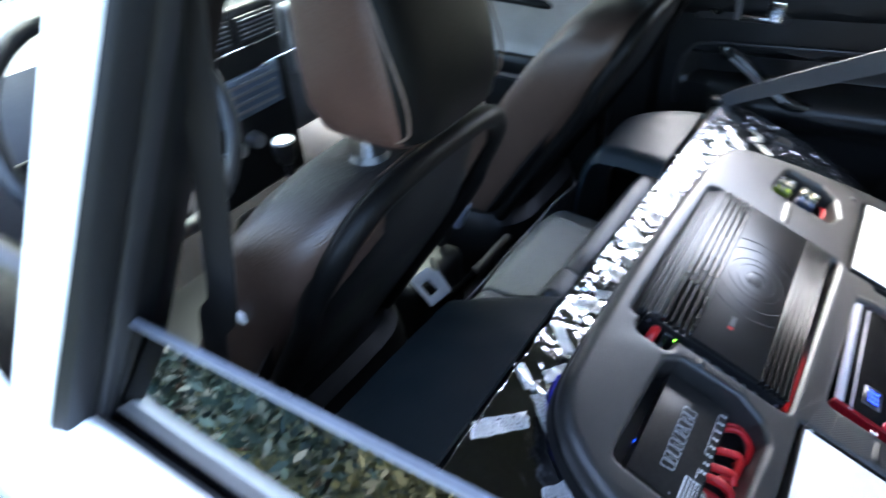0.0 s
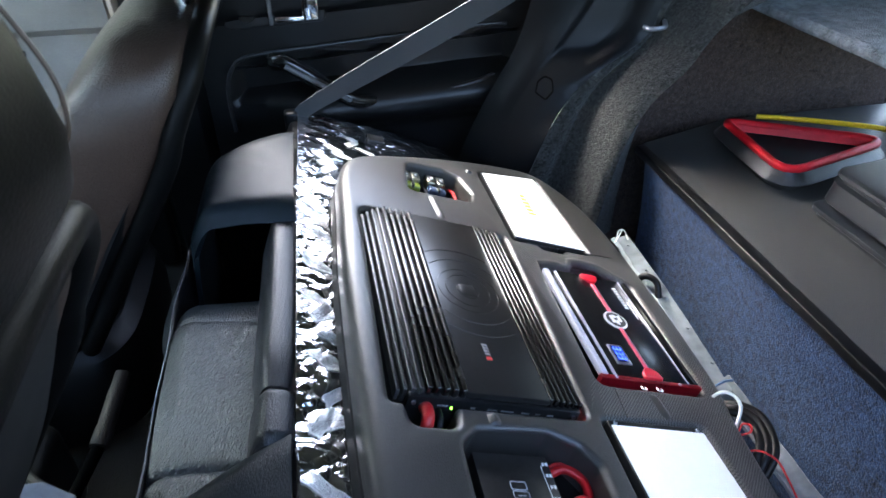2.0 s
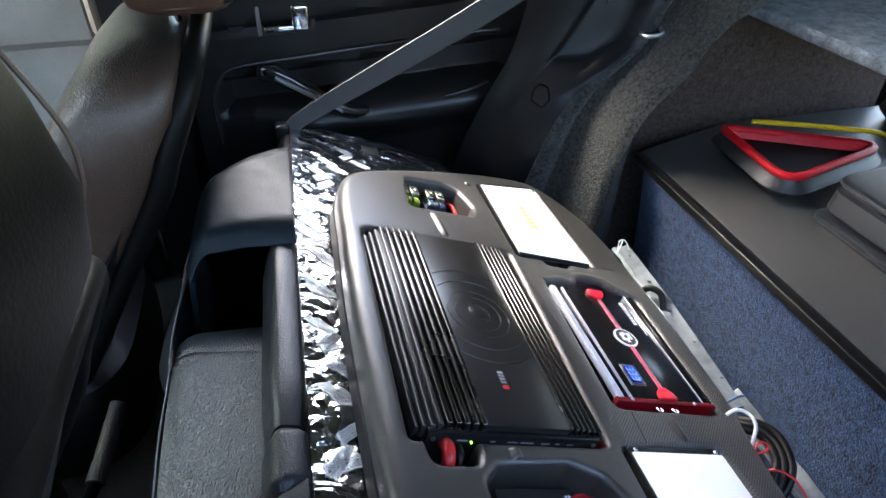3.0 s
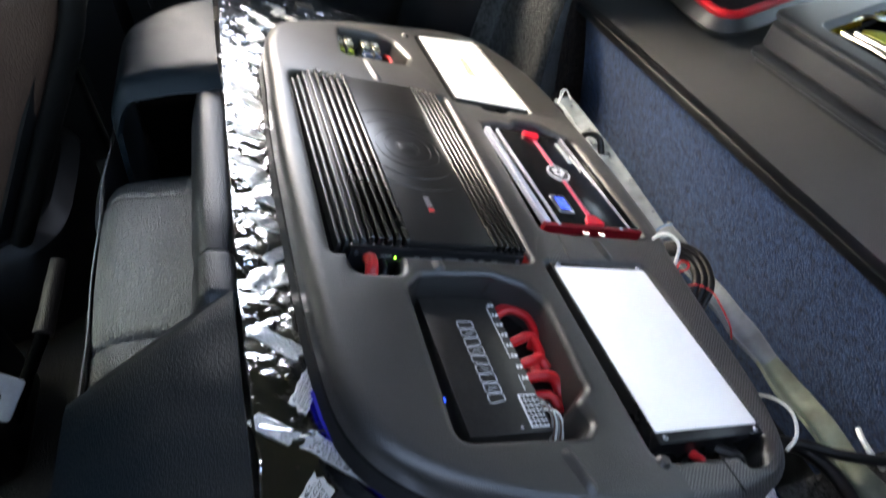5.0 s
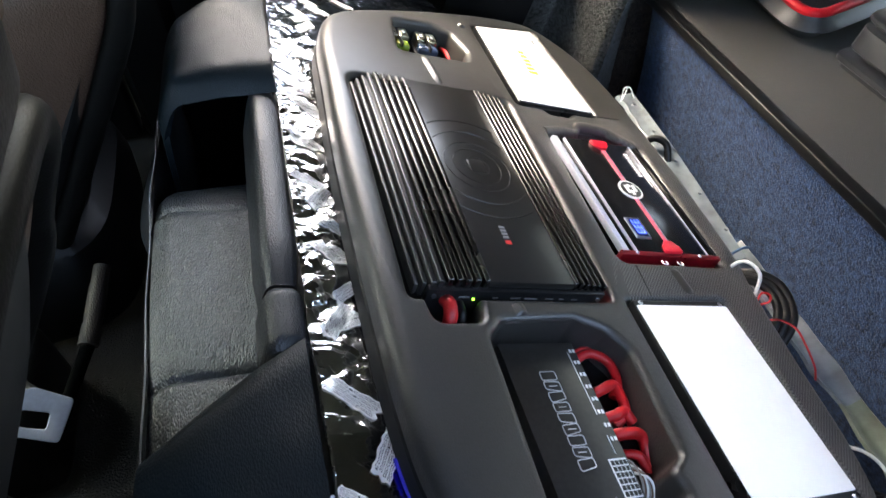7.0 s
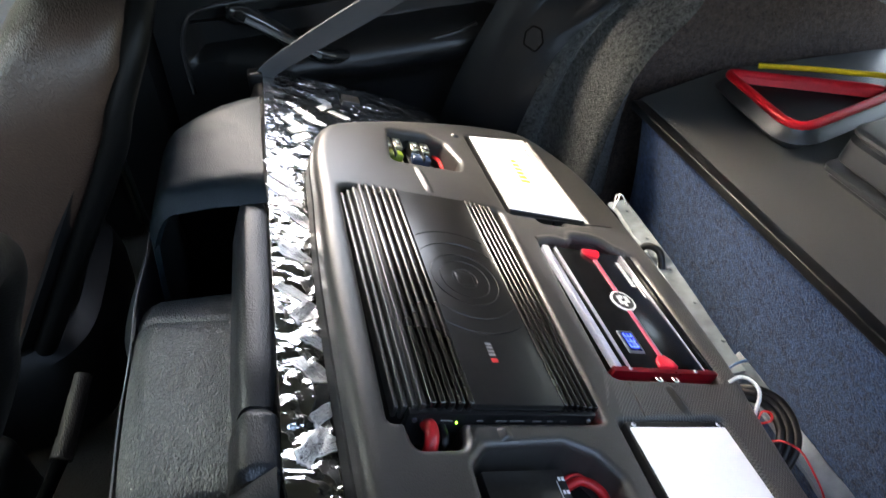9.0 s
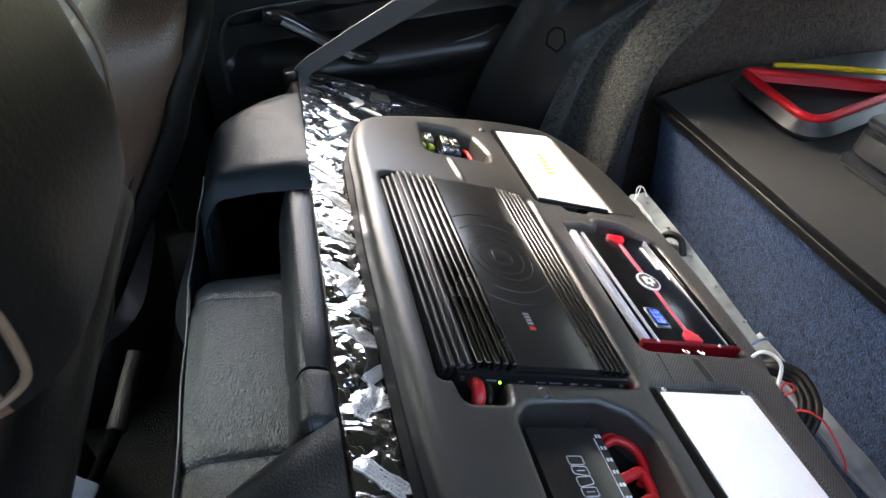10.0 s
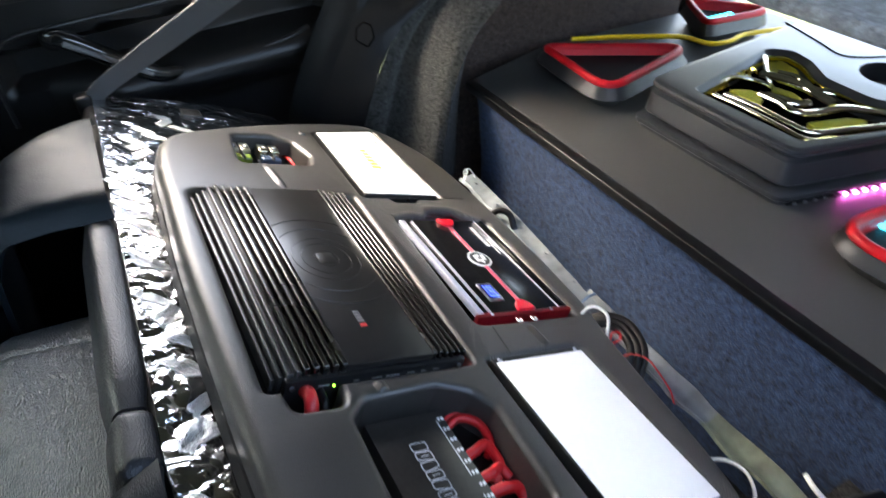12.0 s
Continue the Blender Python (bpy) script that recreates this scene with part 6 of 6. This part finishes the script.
def build_pedestal():
    p = thing("subwoofer_pedestal", "raised dark pedestal with stepped sides and an ornate gold grille", "subwoofer")
    shape = [Vector(q) for q in ((0.505, 0.372), (0.508, 0.028), (1.06, -0.10), (1.12, 0.20), (1.00, 0.43))]
    def inset(d, r):
        """The shape with straight sides moved inwards by d and its corners rounded."""
        n, out = len(shape), []
        for i in range(n):
            a, c, e = shape[i - 1], shape[i], shape[(i + 1) % n]
            u, w = (c - a).normalized(), (e - c).normalized()
            nu, nw = Vector((-u.y, u.x)), Vector((-w.y, w.x))
            k = (nu + nw) / (1 + nu.dot(nw))
            out.append(c + k * d)
        return rounded(out, r, 6)
    bm = bmesh.new()
    rows = [ring(bm, ccw(inset(d, r)), z) for d, r, z in ((0.024, 0.02, 0.6215), (0.024, 0.02, 0.6300), (0.019, 0.02, 0.6310), (0.017, 0.02, 0.6330), (0.017, 0.02, 0.6405), (0.020, 0.02, 0.6425), (0.040, 0.026, 0.6425))]
    for a, c in zip(rows, rows[1:]):
        bridge(bm, a, c)
    part("plinth", bm, PED, p)
    bm = bmesh.new()
    rows = [ring(bm, ccw(inset(d, r)), z) for d, r, z in ((0.040, 0.026, 0.640), (0.038, 0.026, 0.650), (0.026, 0.030, 0.653), (0.024, 0.030, 0.656), (0.028, 0.030, 0.690), (0.037, 0.028, 0.693), (0.037, 0.028, 0.698), (0.030, 0.030, 0.701), (0.028, 0.03, 0.704), (0.029, 0.03, 0.709), (0.033, 0.028, 0.7117), (0.038, 0.026, 0.712))]
    for a, c in zip(rows, rows[1:]):
        bridge(bm, a, c)
    well = ccw(rounded([(0.566, 0.276), (0.70, 0.306), (0.815, 0.333), (0.850, 0.303), (0.835, 0.25), (0.795, 0.19), (0.790, 0.10), (0.875, -0.010), (0.74, 0.016), (0.572, 0.070)], [0.015, 0.05, 0.03, 0.03, 0.04, 0.05, 0.05, 0.02, 0.05, 0.015], 6))
    w0, w1 = ring(bm, well, 0.712), ring(bm, well, 0.672)
    bridge(bm, w0, w1)
    fill(bm, [w1])
    # floor of the well, its shade given by flat black colour
    part("well_floor", slab(offset(well, 0.001), 0.6745, 0.6735, 0.0004), SHADE_BLACK, p)
    port = [Vector((0.905 + 0.055 * math.cos(2 * math.pi * k / 32), 0.140 + 0.055 * math.sin(2 * math.pi * k / 32))) for k in range(32)]
    p0, p1 = ring(bm, port, 0.712), ring(bm, port, 0.676)
    bridge(bm, p0, p1)
    fill(bm, [p1])
    fill(bm, [rows[-1], w0, p0])
    part("housing", bm, PED, p)
    # a sloping lip, then polished bars over black gaps and olive mesh
    bm = bmesh.new()
    bridge(bm, ring(bm, well, 0.7122), ring(bm, offset(well, 0.010), 0.703))
    part("well_lip", bm, PED, p)
    g = part("gold_grille", tube([Vector((q.x, q.y, 0.699)) for q in offset(well, 0.013)], 0.0045, 8, True, 0.8), GOLD, p, "polished gold grille")
    def bar(line, r, flat, z=0.702):
        pts = [Vector((x, y, z + 0.0025 * math.sin(1.7 * i + 9 * x))) for i, (x, y) in enumerate(line)]
        part("bar", tube(smooth_line(pts, 5), r, 10, False, flat), CHROME_WARM, g, "pale polished bar")
    bar([(0.600, 0.258), (0.599, 0.202), (0.597, 0.123), (0.604, 0.078), (0.640, 0.056), (0.703, 0.030), (0.79, 0.012)], 0.0042, 0.8)
    bar([(0.584, 0.262), (0.581, 0.204), (0.580, 0.113)], 0.0022, 0.8, 0.698)
    bar([(0.618, 0.249), (0.618, 0.184), (0.618, 0.120), (0.632, 0.088), (0.679, 0.065), (0.739, 0.043), (0.80, 0.032)], 0.0048, 0.8)
    bar([(0.630, 0.240), (0.631, 0.184), (0.634, 0.130)], 0.0020, 0.8, 0.697)
    bar([(0.667, 0.220), (0.664, 0.183), (0.660, 0.150), (0.686, 0.131), (0.733, 0.114), (0.759, 0.092), (0.790, 0.066)], 0.0058, 0.7)
    bar([(0.672, 0.212), (0.676, 0.186), (0.690, 0.162), (0.712, 0.156)], 0.0068, 0.7)
    bar([(0.728, 0.272), (0.744, 0.238), (0.757, 0.201), (0.748, 0.165), (0.734, 0.130)], 0.0088, 0.6)
    bar([(0.795, 0.316), (0.764, 0.290), (0.737, 0.263), (0.712, 0.236)], 0.0068, 0.7)
    bar([(0.633, 0.284), (0.671, 0.288), (0.702, 0.267), (0.712, 0.236)], 0.0040, 0.8)
    bar([(0.762, 0.262), (0.772, 0.232), (0.766, 0.190), (0.780, 0.160)], 0.0050, 0.7)
    rng = random.Random(8)
    for k in range(9):
        # small chased leaves in the far corner
        x, y = 0.716 + rng.uniform(-0.022, 0.022), 0.302 + rng.uniform(-0.012, 0.010)
        a = rng.uniform(0, 3.1)
        part("leaf", tube([Vector((x - 0.011 * math.cos(a), y - 0.011 * math.sin(a), 0.694)), Vector((x, y, 0.702)), Vector((x + 0.011 * math.cos(a), y + 0.011 * math.sin(a), 0.694))], 0.0034, 6, False, 0.8), GOLD, g)
    for k in range(6):
        x, y = 0.604 + 0.010 * k, 0.272 + 0.002 * k
        part("leaf", tube([Vector((x - 0.004, y - 0.008, 0.696)), Vector((x, y, 0.702)), Vector((x + 0.006, y + 0.009, 0.697))], 0.0030, 6, False, 0.8), GOLD, g)
    for o in ([(0.802, 0.321), (0.838, 0.308), (0.826, 0.265), (0.786, 0.225), (0.776, 0.283)], [(0.652, 0.276), (0.685, 0.252), (0.693, 0.230), (0.662, 0.208), (0.652, 0.237)],
              [(0.732, 0.243), (0.740, 0.205), (0.730, 0.178), (0.698, 0.180), (0.692, 0.214)], [(0.666, 0.125), (0.737, 0.102), (0.762, 0.077), (0.710, 0.080), (0.661, 0.104)]):
        part("mesh_insert", slab(ccw(rounded(o, 0.008)), 0.692, 0.684, 0.002), OLIVE, g, "olive mesh insert")
    l = thing("light_strip", "pink light strip along the pedestal's foot", "light strip")
    foot = lambda x, d: 0.028 - 0.232 * (x - 0.508) + d
    part("strip", ribbon([(x, foot(x, 0.0215), 0.626) for x in (0.545, 0.66, 0.83)], 0.007, 0.003), PLASTIC, l)
    PINK_LED = glow("pink_led", (1.0, 0.15, 0.8), 6)
    for k in range(16):
        x = 0.556 + 0.018 * k
        part("diode", block((x - 0.003, foot(x, 0.0155), 0.6235), (x + 0.003, foot(x, 0.0195), 0.6275), 0.001), PINK_LED if k > 4 else PLASTIC_GREY, l, "" if k > 4 else "unlit diode")
    part("seam", tube(smooth_line([(0.958, 0.405, 0.7118), (0.925, 0.305, 0.7118), (0.905, 0.245, 0.7118), (0.930, 0.215, 0.7118), (0.985, 0.190, 0.7118), (1.06, 0.168, 0.7118)], 6), 0.0022, 6), SHADE_BLACK, p)
    y = thing("yellow_cable", "yellow cable lying across the speaker box", "cable")
    part("cable", tube(smooth_line([(0.640, 0.690, 0.646), (0.712, 0.653, 0.648), (0.790, 0.613, 0.648), (0.862, 0.576, 0.645), (0.896, 0.524, 0.640), (0.950, 0.514, 0.640), (1.01, 0.525, 0.640), (1.11, 0.495, 0.643)], 8), 0.0055, 10), YELLOW, y)


PED = material("pedestal_vinyl", (0.026, 0.0275, 0.030), 0.30, grain=0.15, size=900, depth=0.0002, vary=0.12)
build_pedestal()


def build_shelf():
    s = thing("parcel_shelf", "light grey felt-covered parcel shelf under the rear window", "parcel shelf")
    o = rounded([(0.600, -0.44), (1.14, -0.44), (1.14, 0.790), (0.600, 0.790)], [0.02, 0.03, 0.03, 0.02])
    part("felt", slab(o, 0.884, 0.862, 0.009), CARPET_LIGHT, s)
    part("edge_roll", tube([Vector((0.603, -0.43 + 0.04 * k, 0.8725 + 0.0012 * noise.noise(Vector((0, k * 0.9, 0))))) for k in range(31)], 0.0125, 10), CARPET_LIGHT, s, "rolled felt edge")
    r = thing("rear_panel", "body panel closing the boot below the open tailgate", "body panel", kind="structure")
    part("inner_panel", block((1.24, -0.46, 0.26), (1.28, 0.98, 0.60), 0.01), CARPET_GREY, r)


build_shelf()


STEEL_DIRTY = material("stained_steel", (0.125, 0.140, 0.100), 0.45, metal=0.2, vary=0.7, patch=22, grain=0.4, size=80, depth=0.003)


def build_sill():
    s = thing("load_sill", "pale grey-green painted steel floor rail behind the backrest", "floor rail", kind="structure")
    def f(u, v):
        y = 0.115 + 0.40 * v
        x = 0.230 + 0.036 * max(0, y) + 0.033 * u + (0.004 * noise.noise(Vector((3, y * 30, 0))) if u < 0.3 else 0)
        z = 0.487 + 0.016 * min(1, v * 1.8) - 0.002 * math.sin(math.pi * u) + 0.0015 * noise.noise(Vector((x * 30, y * 18, 0))) - 0.05 * max(0, 0.12 - u)
        return Vector((x, y, z))
    part("rail", solid_sheet(f, 14, 60, 0.004), STEEL, s)
    def low(u, v):
        y = -0.45 + 0.60 * v
        x = 0.248 + 0.034 * u + 0.004 * noise.noise(Vector((7, y * 20, u)))
        return Vector((x, y, 0.468 + 0.016 * v - 0.012 * math.sin(math.pi * u) + 0.006 * noise.noise(Vector((x * 30, y * 16, 3)))))
    part("dirty_rail", solid_sheet(lambda u, v: low(u, 0.55 * v), 10, 30, 0.004), STEEL_DIRTY, s, "stained olive-grey end of the rail")
    part("low_rail", solid_sheet(lambda u, v: low(u, 0.55 + 0.45 * v), 10, 24, 0.004), STEEL, s)
    for k in range(5):
        bm = bmesh.new()
        add_disc(bm, (0.250 + 0.036 * (0.16 + 0.08 * k), 0.16 + 0.08 * k, 0.5035), 0.0035, 0.0025, 12, 0.001)
        part("weld_spot", bm, STEEL, s)
    c = thing("black_cable_bundle", "thick black cables curling behind the amplifier board", "cables")
    for k in range(3):
        o = 0.0088 * k - 0.0176
        part("cable", tube(smooth_line([(0.196 + o, 0.085 + 0.3 * o, 0.505), (0.224 + o, 0.060 + 0.5 * o, 0.530), (0.241 + o, 0.030, 0.535 + 0.2 * o), (0.237 + o, -0.006 - 0.3 * o, 0.531), (0.222 + o, -0.030 - 0.5 * o, 0.522), (0.188 + o, -0.052, 0.490)], 8), 0.0056, 12), BLACK_CABLE, c)
    part("blue_wire", tube(smooth_line([(0.220, 0.104, 0.518), (0.237, 0.106, 0.524), (0.254, 0.110, 0.518)]), 0.0020, 6), material("blue_wire", (0.04, 0.10, 0.20), 0.4), c)
    part("black_loop", tube(smooth_line([(0.226, 0.372, 0.500), (0.240, 0.364, 0.521), (0.254, 0.346, 0.519), (0.252, 0.326, 0.498)]), 0.006, 10), BLACK_CABLE, c)
    for k in range(3):
        part("crossing_wire", tube(smooth_line([(0.226, 0.368 + 0.004 * k, 0.515), (0.246, 0.360 + 0.003 * k, 0.520 - 0.002 * k), (0.266, 0.352 - 0.003 * k, 0.511), (0.276, 0.350 - 0.004 * k, 0.500)]), 0.0016, 6), GREY_WIRE, c)
    w = thing("white_cable", "white cable looping out from under the board", "cable", group="white cables beside the board")
    part("cable", tube(smooth_line([(0.186, 0.068, 0.540), (0.200, 0.066, 0.553), (0.212, 0.057, 0.553), (0.214, 0.040, 0.548), (0.200, 0.022, 0.530)], 8), 0.0024, 10), WHITE_CABLE, w)
    w = thing("white_cable", "white cable end looping at the board's near corner", "cable", group="white cables beside the board")
    part("cable", tube(smooth_line([(0.190, -0.170, 0.505), (0.206, -0.190, 0.515), (0.214, -0.212, 0.514), (0.206, -0.234, 0.506), (0.19, -0.243, 0.495)], 8), 0.0021, 10), WHITE_CABLE, w)
    w = thing("white_cable", "white cable hanging at the box's foot", "cable", group="white cables beside the board")
    part("cable", tube(smooth_line([(0.306, -0.238, 0.472), (0.296, -0.252, 0.478), (0.294, -0.268, 0.476), (0.304, -0.285, 0.462)], 8), 0.0034, 10), WHITE_CABLE, w)
    r = thing("red_wire", "thin red wire running down to the floor rail", "wire")
    part("wire", tube(smooth_line([(0.196, -0.012, 0.528), (0.207, -0.021, 0.536), (0.218, -0.037, 0.536), (0.221, -0.055, 0.529), (0.222, -0.081, 0.516), (0.219, -0.094, 0.505)], 8), 0.0013, 6), RED_CABLE, r)
    part("curl", tube(smooth_line([(0.196, 0.012, 0.532), (0.206, 0.020, 0.540), (0.214, 0.014, 0.541), (0.208, 0.006, 0.540), (0.198, 0.008, 0.535)], 6), 0.0015, 6), RED_CABLE, r)
    z = thing("cable_tie", "white cable tie ends at the board's far corner", "cable tie")
    part("tie", tube(smooth_line([(0.246, 0.490, 0.512), (0.252, 0.500, 0.526), (0.262, 0.497, 0.528), (0.266, 0.484, 0.515)], 6), 0.0012, 6), WHITE_CABLE, z)
    part("tie_end", tube(smooth_line([(0.233, 0.472, 0.522), (0.248, 0.486, 0.528), (0.262, 0.505, 0.524)], 6), 0.0011, 6), WHITE_CABLE, z)
    k = thing("black_hose", "thick black cable running over the carpet beside the board", "cable")
    part("hose", tube(smooth_line([(0.19, -0.225, 0.475), (0.220, -0.240, 0.486), (0.250, -0.262, 0.486), (0.300, -0.285, 0.482), (0.36, -0.30, 0.474)], 8), 0.0065, 10), BLACK_CABLE, k)
    part("hose", tube(smooth_line([(0.20, -0.215, 0.465), (0.226, -0.240, 0.472), (0.238, -0.288, 0.472), (0.224, -0.352, 0.470), (0.20, -0.44, 0.46)], 8), 0.0085, 10), BLACK_CABLE, k)
    f = thing("boot_floor_carpet", "dark grey carpet at the boot's near edge", "carpet", kind="structure")
    def g(u, v):
        x, y = 0.12 + 0.27 * u, -0.46 + 0.20 * v
        return Vector((x, y, 0.440 + 0.008 * noise.noise(Vector((x * 12, y * 12, 0)))))
    part("carpet", solid_sheet(g, 10, 10, 0.01), CARPET_GREY, f)


build_sill()
